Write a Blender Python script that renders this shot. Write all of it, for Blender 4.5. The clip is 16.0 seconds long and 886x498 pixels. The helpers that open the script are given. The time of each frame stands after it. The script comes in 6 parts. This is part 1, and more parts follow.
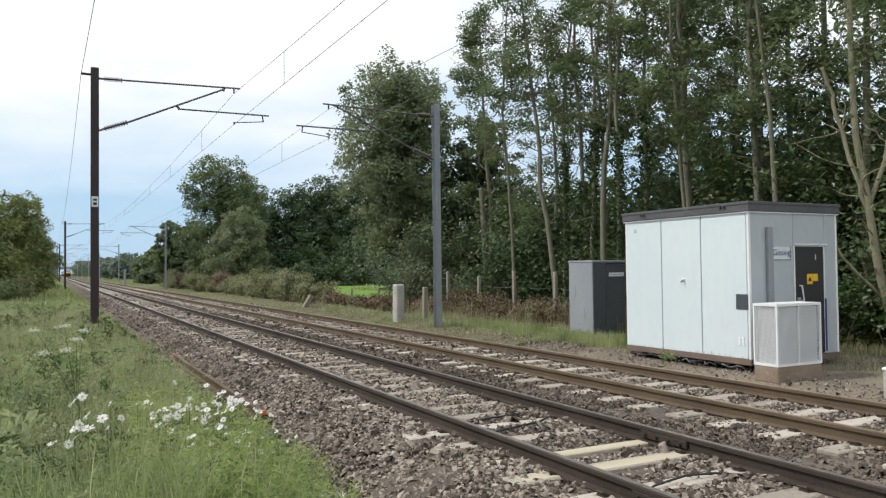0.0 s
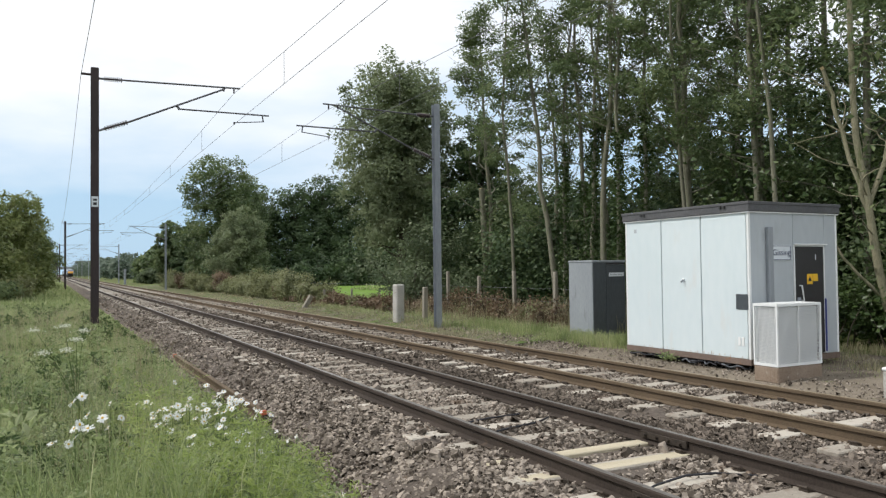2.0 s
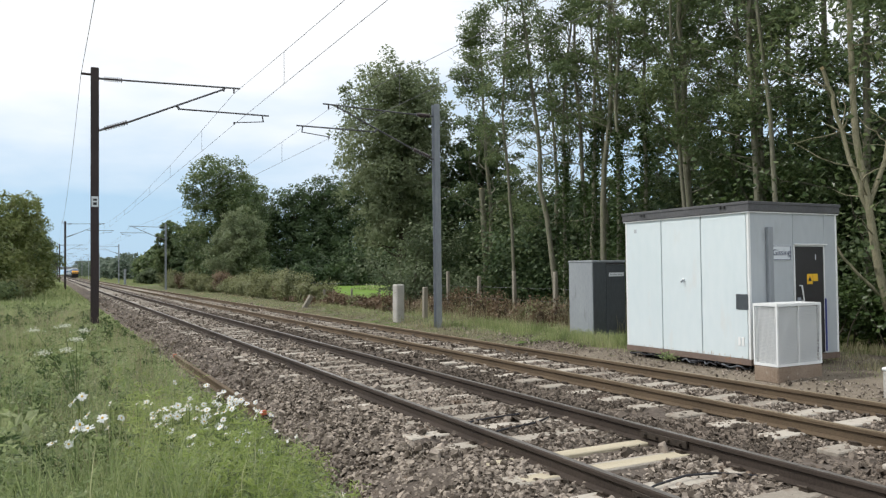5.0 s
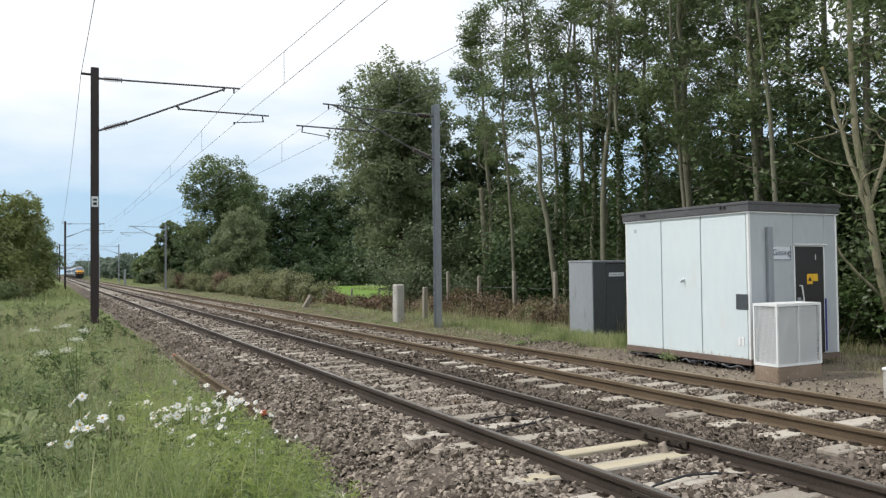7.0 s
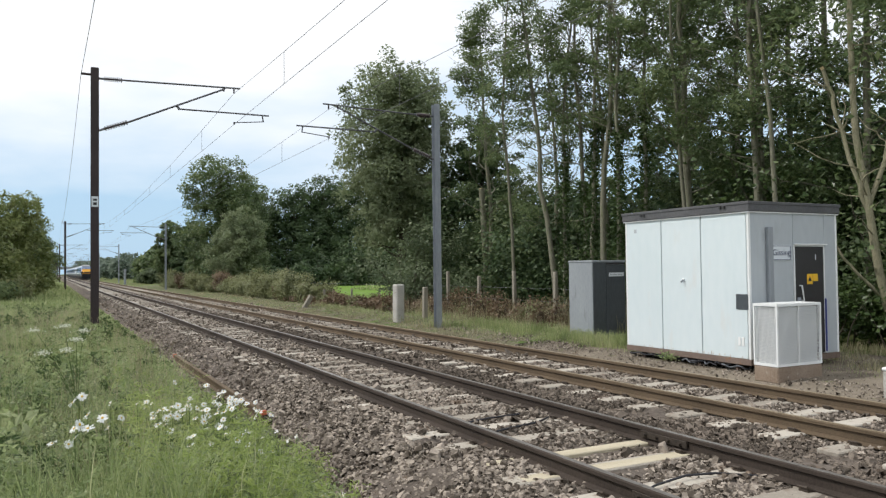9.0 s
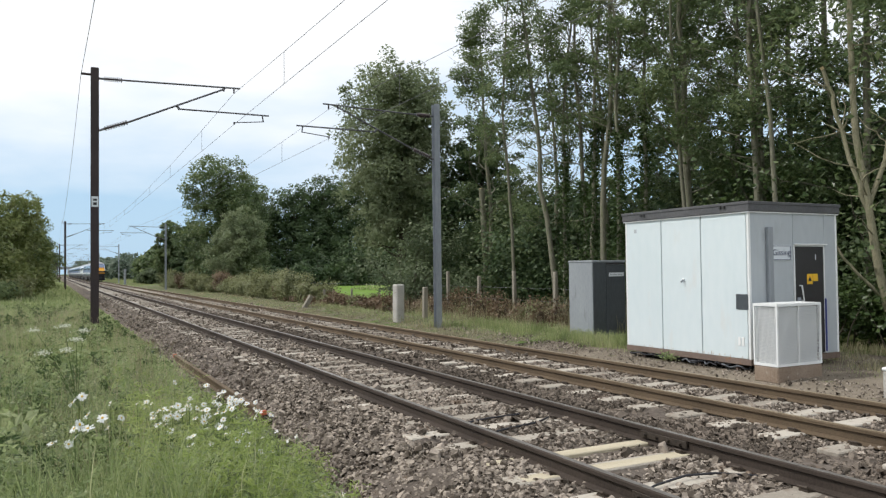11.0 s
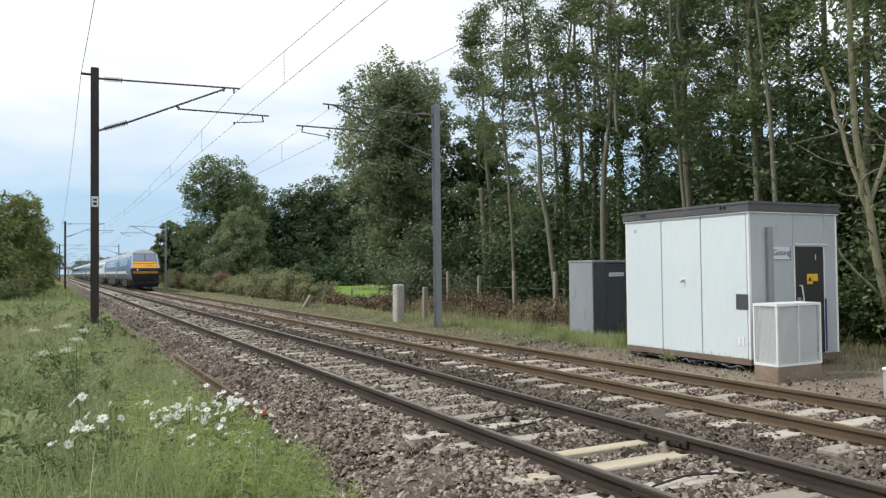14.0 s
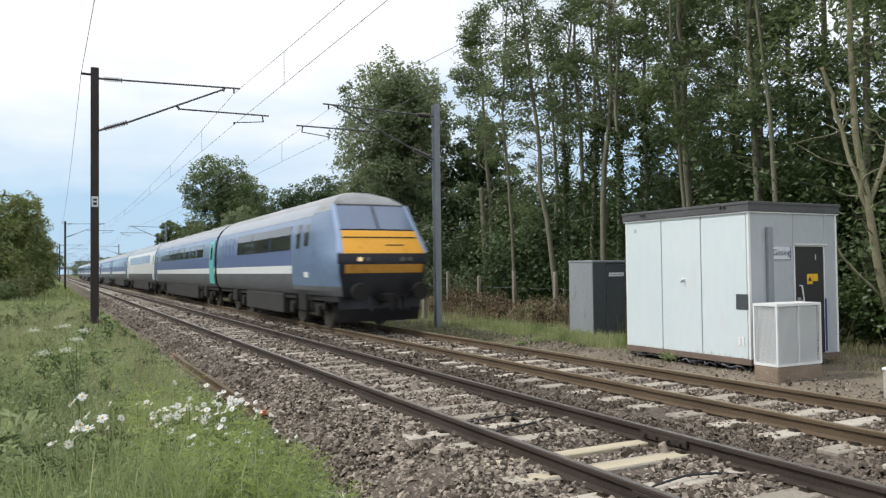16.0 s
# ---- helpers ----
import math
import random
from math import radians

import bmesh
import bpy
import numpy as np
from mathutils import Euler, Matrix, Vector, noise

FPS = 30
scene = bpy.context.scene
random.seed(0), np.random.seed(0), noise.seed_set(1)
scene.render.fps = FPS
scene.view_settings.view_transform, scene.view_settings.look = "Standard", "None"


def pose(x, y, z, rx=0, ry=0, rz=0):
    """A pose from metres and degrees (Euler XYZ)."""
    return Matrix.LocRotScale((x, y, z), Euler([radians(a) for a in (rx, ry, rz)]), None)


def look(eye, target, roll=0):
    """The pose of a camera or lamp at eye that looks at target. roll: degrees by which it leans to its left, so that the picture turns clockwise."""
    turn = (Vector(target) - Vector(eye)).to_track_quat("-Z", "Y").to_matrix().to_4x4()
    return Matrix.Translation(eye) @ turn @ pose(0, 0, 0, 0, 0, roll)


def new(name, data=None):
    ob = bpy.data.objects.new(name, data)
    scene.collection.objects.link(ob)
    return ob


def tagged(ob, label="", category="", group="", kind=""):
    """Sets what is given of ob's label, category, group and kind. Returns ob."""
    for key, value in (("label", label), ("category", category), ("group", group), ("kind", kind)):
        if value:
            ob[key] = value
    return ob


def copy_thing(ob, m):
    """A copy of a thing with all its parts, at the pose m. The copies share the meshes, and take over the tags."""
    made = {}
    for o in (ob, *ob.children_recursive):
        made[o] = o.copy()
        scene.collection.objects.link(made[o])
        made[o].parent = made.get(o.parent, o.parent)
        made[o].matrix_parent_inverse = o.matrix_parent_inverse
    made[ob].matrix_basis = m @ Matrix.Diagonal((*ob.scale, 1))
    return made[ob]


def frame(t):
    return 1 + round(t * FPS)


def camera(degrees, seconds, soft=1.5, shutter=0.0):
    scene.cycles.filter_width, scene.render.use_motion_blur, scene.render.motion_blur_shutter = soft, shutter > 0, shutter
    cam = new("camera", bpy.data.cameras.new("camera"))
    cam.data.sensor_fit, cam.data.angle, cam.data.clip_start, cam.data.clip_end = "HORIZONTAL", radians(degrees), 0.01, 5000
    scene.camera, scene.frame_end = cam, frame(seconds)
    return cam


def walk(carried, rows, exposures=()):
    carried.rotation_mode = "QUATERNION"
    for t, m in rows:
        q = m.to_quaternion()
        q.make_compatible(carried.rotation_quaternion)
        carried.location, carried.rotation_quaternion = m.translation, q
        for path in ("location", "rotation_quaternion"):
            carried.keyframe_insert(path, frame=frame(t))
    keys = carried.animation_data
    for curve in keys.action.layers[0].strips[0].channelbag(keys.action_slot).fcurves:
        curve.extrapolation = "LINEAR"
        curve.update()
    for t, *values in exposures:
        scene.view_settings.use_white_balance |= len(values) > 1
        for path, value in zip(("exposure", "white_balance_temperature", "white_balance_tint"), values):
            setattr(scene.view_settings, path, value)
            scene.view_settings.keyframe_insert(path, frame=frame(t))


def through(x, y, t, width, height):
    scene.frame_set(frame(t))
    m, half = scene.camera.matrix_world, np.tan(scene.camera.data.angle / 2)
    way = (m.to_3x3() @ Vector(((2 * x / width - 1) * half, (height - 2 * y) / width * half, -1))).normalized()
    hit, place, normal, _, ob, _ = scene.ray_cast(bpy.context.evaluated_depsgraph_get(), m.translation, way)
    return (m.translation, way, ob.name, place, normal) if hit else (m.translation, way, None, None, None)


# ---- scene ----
cam = camera(60.27, 16.0, soft=1.3, shutter=0.3)
YAW, PITCH, EYE = 0.4734, 0.0264, Vector((0.0, 0.0, 1.633))
AIM = EYE + Vector((math.sin(YAW) * math.cos(PITCH), math.cos(YAW) * math.cos(PITCH), math.sin(PITCH)))
STAND = look(EYE, AIM, -0.68)
walk(cam, [(0.0, STAND), (16.0, STAND)], exposures=[(0.0, 0.0), (16.0, 0.0)])

# ---- daylight: thin bright cloud over blue sky, soft sun from over the left shoulder ----
SUN_EL, SUN_AZ = radians(50), radians(-62)      # azimuth from +y towards +x
world = bpy.data.worlds.new("sky")
scene.world = world
world.use_nodes = True
wn, wl = world.node_tree.nodes, world.node_tree.links
wn.clear()
w_out = wn.new("ShaderNodeOutputWorld")
w_bg = wn.new("ShaderNodeBackground")
w_bg.inputs["Strength"].default_value = 0.12
sky = wn.new("ShaderNodeTexSky")
sky.sky_type, sky.sun_disc = "NISHITA", False
sky.sun_elevation, sky.sun_rotation = SUN_EL, SUN_AZ
w_co = wn.new("ShaderNodeTexCoord")
w_map = wn.new("ShaderNodeMapping")
w_map.inputs["Scale"].default_value = (1.0, 1.0, 3.2)
w_no = wn.new("ShaderNodeTexNoise")
w_no.inputs["Scale"].default_value, w_no.inputs["Detail"].default_value = 2.1, 6.0
w_ra = wn.new("ShaderNodeValToRGB")
w_ra.color_ramp.elements[0].position, w_ra.color_ramp.elements[1].position = 0.36, 0.62
w_sep = wn.new("ShaderNodeSeparateXYZ")
w_hi = wn.new("ShaderNodeMapRange")             # cloud thickens with height
w_hi.inputs[1].default_value, w_hi.inputs[2].default_value = 0.07, 0.29
w_hi.inputs[3].default_value, w_hi.inputs[4].default_value = 0.06, 0.98
w_ma = wn.new("ShaderNodeMath")
w_ma.operation = "MULTIPLY_ADD"
w_ma.inputs[1].default_value = 0.75
w_ma.use_clamp = True
w_sub = wn.new("ShaderNodeMath")
w_sub.operation = "SUBTRACT"
w_sub.inputs[1].default_value = 0.34
w_mix = wn.new("ShaderNodeMix")
w_mix.data_type = "RGBA"
w_mix.inputs[7].default_value = (8.8, 9.0, 9.3, 1)
w_clear = wn.new("ShaderNodeMix")
w_clear.data_type = "RGBA"
w_clear.inputs[0].default_value = 0.85
w_clear.inputs[7].default_value = (4.1, 6.0, 7.9, 1)
wl.new(w_co.outputs["Generated"], w_map.inputs[0])
wl.new(w_map.outputs[0], w_no.inputs[0])
wl.new(w_no.outputs[0], w_ra.inputs[0])
wl.new(w_co.outputs["Generated"], w_sep.inputs[0])
wl.new(w_sep.outputs[2], w_hi.inputs[0])
wl.new(w_ra.outputs[0], w_ma.inputs[0])
wl.new(w_hi.outputs[0], w_sub.inputs[0])
wl.new(w_sub.outputs[0], w_ma.inputs[2])
wl.new(w_ma.outputs[0], w_mix.inputs[0])
wl.new(sky.outputs[0], w_clear.inputs[6])
wl.new(w_clear.outputs[2], w_mix.inputs[6])
wl.new(w_mix.outputs[2], w_bg.inputs[0])
wl.new(w_bg.outputs[0], w_out.inputs[0])

sun = new("sun", bpy.data.lights.new("sun", "SUN"))
sun.data.energy, sun.data.angle, sun.data.color = 2.7, radians(4), (1.0, 0.965, 0.91)
SUN_WAY = Vector((math.sin(SUN_AZ) * math.cos(SUN_EL), math.cos(SUN_AZ) * math.cos(SUN_EL), math.sin(SUN_EL)))
sun.matrix_world = look(SUN_WAY * 60, (0, 0, 0))


# ---- materials ----
def surface(name, dark, light, rough=0.8, metal=0.0, big=1.5, fine=30.0, bump=0.2, spot=None, spot_at=0.62, stretch=(1, 1, 1), island=False, spec=0.4, each=False, vary=0.42):
    """Grain at two scales between two colours, with stains of a third colour where given."""
    m = bpy.data.materials.new(name)
    m.use_nodes = True
    n, l = m.node_tree.nodes, m.node_tree.links
    p = n["Principled BSDF"]
    p.inputs["Roughness"].default_value, p.inputs["Metallic"].default_value = rough, metal
    p.inputs["Specular IOR Level"].default_value = spec
    co = n.new("ShaderNodeTexCoord")
    mp = n.new("ShaderNodeMapping")
    mp.inputs["Scale"].default_value = stretch
    l.new(co.outputs["Object"], mp.inputs[0])
    n1, n2 = n.new("ShaderNodeTexNoise"), n.new("ShaderNodeTexNoise")
    n1.inputs["Scale"].default_value, n1.inputs["Detail"].default_value = big, 5
    n2.inputs["Scale"].default_value, n2.inputs["Detail"].default_value = fine, 3
    l.new(mp.outputs[0], n1.inputs[0])
    l.new(mp.outputs[0], n2.inputs[0])
    add = n.new("ShaderNodeMath")
    add.operation = "MULTIPLY_ADD"
    add.inputs[1].default_value = 0.5
    half = n.new("ShaderNodeMath")
    half.operation = "MULTIPLY"
    half.inputs[1].default_value = 0.5
    l.new(n2.outputs[0], half.inputs[0])
    l.new(n1.outputs[0], add.inputs[0])
    l.new(half.outputs[0], add.inputs[2])
    value = add.outputs[0]
    if island or each:
        geo = n.new("ShaderNodeNewGeometry") if island else n.new("ShaderNodeObjectInfo")
        mix = n.new("ShaderNodeMath")
        mix.operation = "MULTIPLY_ADD"
        mix.inputs[1].default_value = vary
        sub = n.new("ShaderNodeMath")
        sub.operation = "SUBTRACT"
        sub.inputs[1].default_value = vary / 2
        l.new(add.outputs[0], sub.inputs[0])
        l.new(geo.outputs["Random Per Island" if island else "Random"], mix.inputs[0])
        l.new(sub.outputs[0], mix.inputs[2])
        value = mix.outputs[0]
    ramp = n.new("ShaderNodeValToRGB")
    ramp.color_ramp.elements[0].position, ramp.color_ramp.elements[1].position = 0.3, 0.7
    ramp.color_ramp.elements[0].color, ramp.color_ramp.elements[1].color = (*dark, 1), (*light, 1)
    l.new(value, ramp.inputs[0])
    colour = ramp.outputs[0]
    if spot:
        n3 = n.new("ShaderNodeTexNoise")
        n3.inputs["Scale"].default_value, n3.inputs["Detail"].default_value = big * 2.7, 6
        l.new(mp.outputs[0], n3.inputs[0])
        r3 = n.new("ShaderNodeValToRGB")
        r3.color_ramp.elements[0].position, r3.color_ramp.elements[1].position = spot_at, min(spot_at + 0.12, 1)
        l.new(n3.outputs[0], r3.inputs[0])
        mx = n.new("ShaderNodeMix")
        mx.data_type = "RGBA"
        mx.inputs[7].default_value = (*spot, 1)
        l.new(r3.outputs[0], mx.inputs[0])
        l.new(colour, mx.inputs[6])
        colour = mx.outputs[2]
    l.new(colour, p.inputs["Base Color"])
    if bump:
        b = n.new("ShaderNodeBump")
        b.inputs["Strength"].default_value, b.inputs["Distance"].default_value = bump, 0.02
        l.new(n2.outputs[0], b.inputs["Height"])
        l.new(b.outputs[0], p.inputs["Normal"])
    return m


def foliage(name, colours, through=0.35, rough=0.55, patch=0.45):
    """Leaves: each island takes its own green; some light comes through."""
    m = bpy.data.materials.new(name)
    m.use_nodes = True
    n, l = m.node_tree.nodes, m.node_tree.links
    p, out = n["Principled BSDF"], n["Material Output"]
    p.inputs["Roughness"].default_value = rough
    p.inputs["Specular IOR Level"].default_value = 0.35
    geo = n.new("ShaderNodeNewGeometry")
    co = n.new("ShaderNodeTexCoord")
    no = n.new("ShaderNodeTexNoise")
    no.inputs["Scale"].default_value, no.inputs["Detail"].default_value = patch, 3
    l.new(co.outputs["Object"], no.inputs[0])
    am = n.new("ShaderNodeMath")
    am.operation = "MULTIPLY_ADD"
    am.inputs[1].default_value = 0.22
    ha = n.new("ShaderNodeMath")
    ha.operation = "MULTIPLY"
    ha.inputs[1].default_value = 0.78
    l.new(no.outputs[0], ha.inputs[0])
    l.new(geo.outputs["Random Per Island"], am.inputs[0])
    l.new(ha.outputs[0], am.inputs[2])
    ramp = n.new("ShaderNodeValToRGB")
    el = ramp.color_ramp.elements
    while len(el) < len(colours):
        el.new(0.5)
    for i, c in enumerate(colours):
        el[i].position = 0.25 + 0.5 * i / (len(colours) - 1)
        el[i].color = (*c, 1)
    l.new(am.outputs[0], ramp.inputs[0])
    l.new(ramp.outputs[0], p.inputs["Base Color"])
    tr = n.new("ShaderNodeBsdfTranslucent")
    l.new(ramp.outputs[0], tr.inputs[0])
    mx = n.new("ShaderNodeMixShader")
    mx.inputs[0].default_value = through
    l.new(p.outputs[0], mx.inputs[1])
    l.new(tr.outputs[0], mx.inputs[2])
    l.new(mx.outputs[0], out.inputs[0])
    return m


def glow(name, colour, strength):
    m = surface(name, colour, colour, rough=0.2, bump=0)
    p = m.node_tree.nodes["Principled BSDF"]
    p.inputs["Emission Color"].default_value = (*colour, 1)
    p.inputs["Emission Strength"].default_value = strength
    return m


M_SOIL = surface("verge soil and short grass", (0.07, 0.085, 0.03), (0.15, 0.175, 0.065), 0.95, big=0.35, fine=14, bump=0.8, spot=(0.16, 0.12, 0.075), spot_at=0.6, spec=0.1)
M_MEADOW = surface("bright meadow grass", (0.10, 0.175, 0.028), (0.165, 0.265, 0.055), 0.9, big=0.2, fine=9, bump=0.5, spec=0.1)
M_DIRT = surface("trodden dirt and stone dust", (0.11, 0.09, 0.066), (0.29, 0.25, 0.20), 0.95, big=0.9, fine=40, bump=0.6, spot=(0.10, 0.12, 0.04), spot_at=0.64, spec=0.1)
M_DRY = surface("thin lineside grass and grit", (0.085, 0.08, 0.05), (0.19, 0.18, 0.115), 0.95, big=0.8, fine=25, bump=0.8, spot=(0.09, 0.13, 0.04), spot_at=0.48, spec=0.1)
M_BED = surface("crushed stone", (0.06, 0.05, 0.042), (0.18, 0.152, 0.13), 0.95, big=1.1, fine=16, bump=1.0, spot=(0.12, 0.085, 0.06), spot_at=0.6, spec=0.1)
M_STONE = surface("granite ballast", (0.082, 0.067, 0.053), (0.375, 0.322, 0.27), 0.92, big=0.5, fine=30, bump=0.35, island=True, spot=(0.15, 0.10, 0.065), spot_at=0.64, spec=0.2, vary=0.50)
M_STONEDARK = surface("dusty brown ballast", (0.058, 0.048, 0.038), (0.225, 0.188, 0.155), 0.94, big=0.5, fine=30, bump=0.35, island=True, spot=(0.10, 0.07, 0.05), spot_at=0.62, spec=0.15, vary=0.5)
M_SLEEPER = surface("weathered sleeper concrete", (0.26, 0.23, 0.19), (0.46, 0.42, 0.36), 0.92, big=2.2, fine=45, bump=0.4, each=True, spot=(0.2, 0.15, 0.11), spot_at=0.6)
M_PALE = surface("new pale timber sleeper", (0.40, 0.35, 0.25), (0.54, 0.48, 0.36), 0.9, big=2.0, fine=40, bump=0.3, stretch=(0.3, 4, 4), spot=(0.36, 0.30, 0.22), spot_at=0.64)
M_RUST = surface("brown rail rust", (0.026, 0.019, 0.015), (0.072, 0.054, 0.042), 0.85, metal=0.1, big=1.2, fine=60, bump=0.3, spot=(0.13, 0.09, 0.06), spot_at=0.66)
M_RUSTY = surface("ochre rail rust", (0.075, 0.053, 0.033), (0.15, 0.108, 0.068), 0.85, metal=0.1, big=1.2, fine=60, bump=0.3)
M_HEAD = surface("worn rail head", (0.17, 0.15, 0.135), (0.30, 0.28, 0.26), 0.42, metal=0.6, big=3, fine=80, bump=0.05, stretch=(1, 0.05, 1))
M_HEAD2 = surface("browned rail head", (0.22, 0.17, 0.11), (0.36, 0.29, 0.20), 0.5, metal=0.5, big=3, fine=80, bump=0.05, stretch=(1, 0.05, 1))
M_CLIP = surface("sooty spring steel", (0.03, 0.025, 0.02), (0.09, 0.07, 0.055), 0.7, metal=0.4, big=5, fine=50)
M_MASTBROWN = surface("dark brown mast paint", (0.022, 0.014, 0.015), (0.05, 0.034, 0.032), 0.6, big=1.2, fine=40, bump=0.1, stretch=(1, 1, 0.2), spot=(0.075, 0.045, 0.032), spot_at=0.64)
M_GALV = surface("galvanised mast steel", (0.27, 0.29, 0.32), (0.42, 0.44, 0.47), 0.5, metal=0.55, big=1.4, fine=35, bump=0.05, stretch=(1, 1, 0.15), spot=(0.20, 0.20, 0.21), spot_at=0.66)
M_WIRE = surface("dull grey conductor", (0.15, 0.15, 0.16), (0.24, 0.24, 0.25), 0.5, metal=0.6, bump=0)
M_TUBE = surface("grey bracket tube", (0.09, 0.09, 0.10), (0.17, 0.17, 0.18), 0.5, metal=0.4, bump=0.05)
M_INSUL = surface("brown glazed porcelain", (0.035, 0.025, 0.028), (0.07, 0.05, 0.05), 0.25, bump=0)
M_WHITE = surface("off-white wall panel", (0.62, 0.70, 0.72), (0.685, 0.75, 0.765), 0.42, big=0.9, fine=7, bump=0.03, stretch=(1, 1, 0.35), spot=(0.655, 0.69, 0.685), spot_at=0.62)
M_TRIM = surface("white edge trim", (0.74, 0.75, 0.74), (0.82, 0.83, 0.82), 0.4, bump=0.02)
# wall colour with the end wall's shade mixed in; the sticker reuses it
M_ENDSHADE = surface("pale grey end panel", (0.40, 0.43, 0.455), (0.47, 0.50, 0.52), 0.45, big=1.1, fine=8, bump=0.03, stretch=(1, 1, 0.35), spot=(0.37, 0.39, 0.40), spot_at=0.62)
M_FELT = surface("dark roof fascia", (0.065, 0.066, 0.07), (0.12, 0.12, 0.125), 0.7, big=2.0, fine=30, bump=0.2, spot=(0.16, 0.16, 0.155), spot_at=0.66)
M_SEAM = surface("black joint sealant", (0.035, 0.035, 0.035), (0.06, 0.06, 0.06), 0.8, bump=0)
M_SILL = surface("rusting brown steel sill", (0.12, 0.085, 0.068), (0.22, 0.165, 0.135), 0.8, big=2.5, fine=40, bump=0.2, spot=(0.23, 0.115, 0.05), spot_at=0.62)
M_STAIN = surface("thin rust wash", (0.46, 0.42, 0.36), (0.60, 0.58, 0.53), 0.7, big=9, fine=40, bump=0)
M_DOOR = surface("dark brown door paint", (0.022, 0.020, 0.021), (0.04, 0.036, 0.036), 0.4, big=2, fine=30, bump=0.05)
M_YELLOW = surface("yellow warning enamel", (0.75, 0.42, 0.02), (0.82, 0.50, 0.04), 0.4, bump=0)
M_INK = surface("black ink", (0.015, 0.015, 0.02), (0.025, 0.025, 0.03), 0.5, bump=0)
M_BLUEINK = surface("blue-black sign ink", (0.012, 0.018, 0.06), (0.02, 0.028, 0.085), 0.5, bump=0)
M_SIGN = surface("white sign enamel", (0.62, 0.66, 0.70), (0.70, 0.73, 0.76), 0.35, bump=0)
M_GREYMETAL = surface("grey painted steel", (0.22, 0.24, 0.26), (0.31, 0.33, 0.35), 0.5, big=1.5, fine=25, bump=0.05, stretch=(1, 1, 0.3), spot=(0.19, 0.20, 0.21), spot_at=0.63)
M_CABDARK = surface("dark blue-grey cabinet paint", (0.05, 0.058, 0.065), (0.085, 0.095, 0.105), 0.5, big=1.2, fine=25, bump=0.05, stretch=(1, 1, 0.3))
M_MESH = surface("galvanised mesh panel", (0.42, 0.44, 0.45), (0.56, 0.58, 0.59), 0.5, metal=0.2, big=2, fine=90, bump=0.5)
M_CONC = surface("weathered concrete", (0.33, 0.31, 0.28), (0.54, 0.52, 0.48), 0.9, big=2.5, fine=40, bump=0.4, spot=(0.24, 0.235, 0.2), spot_at=0.6)
M_PLINTH = surface("stained concrete plinth", (0.17, 0.12, 0.085), (0.33, 0.26, 0.20), 0.92, big=2.5, fine=35, bump=0.4, spot=(0.42, 0.38, 0.33), spot_at=0.66)
M_POSTWOOD = surface("silvered fence wood", (0.18, 0.16, 0.125), (0.36, 0.33, 0.275), 0.9, big=3, fine=40, bump=0.5, stretch=(4, 4, 0.4))
M_BLUE = surface("deep blue paint", (0.02, 0.03, 0.16), (0.035, 0.05, 0.23), 0.45, bump=0)
M_ORANGE = surface("orange marker paint", (0.45, 0.10, 0.05), (0.58, 0.16, 0.08), 0.6, bump=0.1, big=8)
M_RUBBLE = surface("tarred offcuts", (0.03, 0.035, 0.04), (0.13, 0.14, 0.155), 0.7, big=4, fine=30, bump=0.4, island=True)

M_BARK = surface("pale ash bark", (0.10, 0.098, 0.068), (0.245, 0.232, 0.17), 0.95, big=1.6, fine=28, bump=0.7, stretch=(2, 2, 0.5), spot=(0.125, 0.145, 0.065), spot_at=0.56)
M_BARKDARK = surface("dark ridged bark", (0.045, 0.038, 0.028), (0.11, 0.095, 0.07), 0.95, big=1.6, fine=28, bump=0.7, stretch=(2, 2, 0.5))
M_BARKPALE = surface("pale olive bark", (0.15, 0.14, 0.085), (0.35, 0.32, 0.215), 0.95, big=1.6, fine=28, bump=0.7, stretch=(2, 2, 0.5), spot=(0.14, 0.16, 0.07), spot_at=0.58)
M_CUT = surface("fresh sawn wood", (0.50, 0.36, 0.18), (0.62, 0.48, 0.28), 0.9, bump=0.2)
M_LEAF = foliage("ash leaves", [(0.055, 0.085, 0.040), (0.11, 0.155, 0.068), (0.17, 0.22, 0.095), (0.27, 0.31, 0.14)], 0.48, 0.45)
M_LEAFGREY = foliage("grey-green willow leaves", [(0.075, 0.105, 0.055), (0.12, 0.155, 0.082), (0.165, 0.205, 0.11), (0.23, 0.26, 0.155)], 0.42)
M_LEAFPALE = foliage("pale willow leaves", [(0.115, 0.15, 0.075), (0.17, 0.21, 0.11), (0.235, 0.275, 0.15), (0.31, 0.34, 0.20)], 0.42)
M_LEAFDARK = foliage("deep green oak leaves", [(0.038, 0.066, 0.033), (0.062, 0.102, 0.045), (0.092, 0.138, 0.057), (0.13, 0.178, 0.07)], 0.38)
M_LEAFYEL = foliage("yellowing hedge leaves", [(0.13, 0.145, 0.07), (0.20, 0.215, 0.105), (0.28, 0.29, 0.145), (0.36, 0.36, 0.195)], 0.36)
M_HAW = foliage("olive hawthorn leaves", [(0.085, 0.115, 0.035), (0.15, 0.185, 0.06), (0.22, 0.25, 0.09), (0.30, 0.31, 0.13)], 0.4)
# distance haze is part of this paler, bluer leaf colour
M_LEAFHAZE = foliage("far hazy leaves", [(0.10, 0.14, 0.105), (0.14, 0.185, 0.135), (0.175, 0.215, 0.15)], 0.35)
# ivy green, dark enough to stand for shaded bushes too
M_IVY = foliage("ivy leaves", [(0.025, 0.05, 0.015), (0.055, 0.09, 0.025), (0.10, 0.14, 0.04)], 0.2, 0.4)
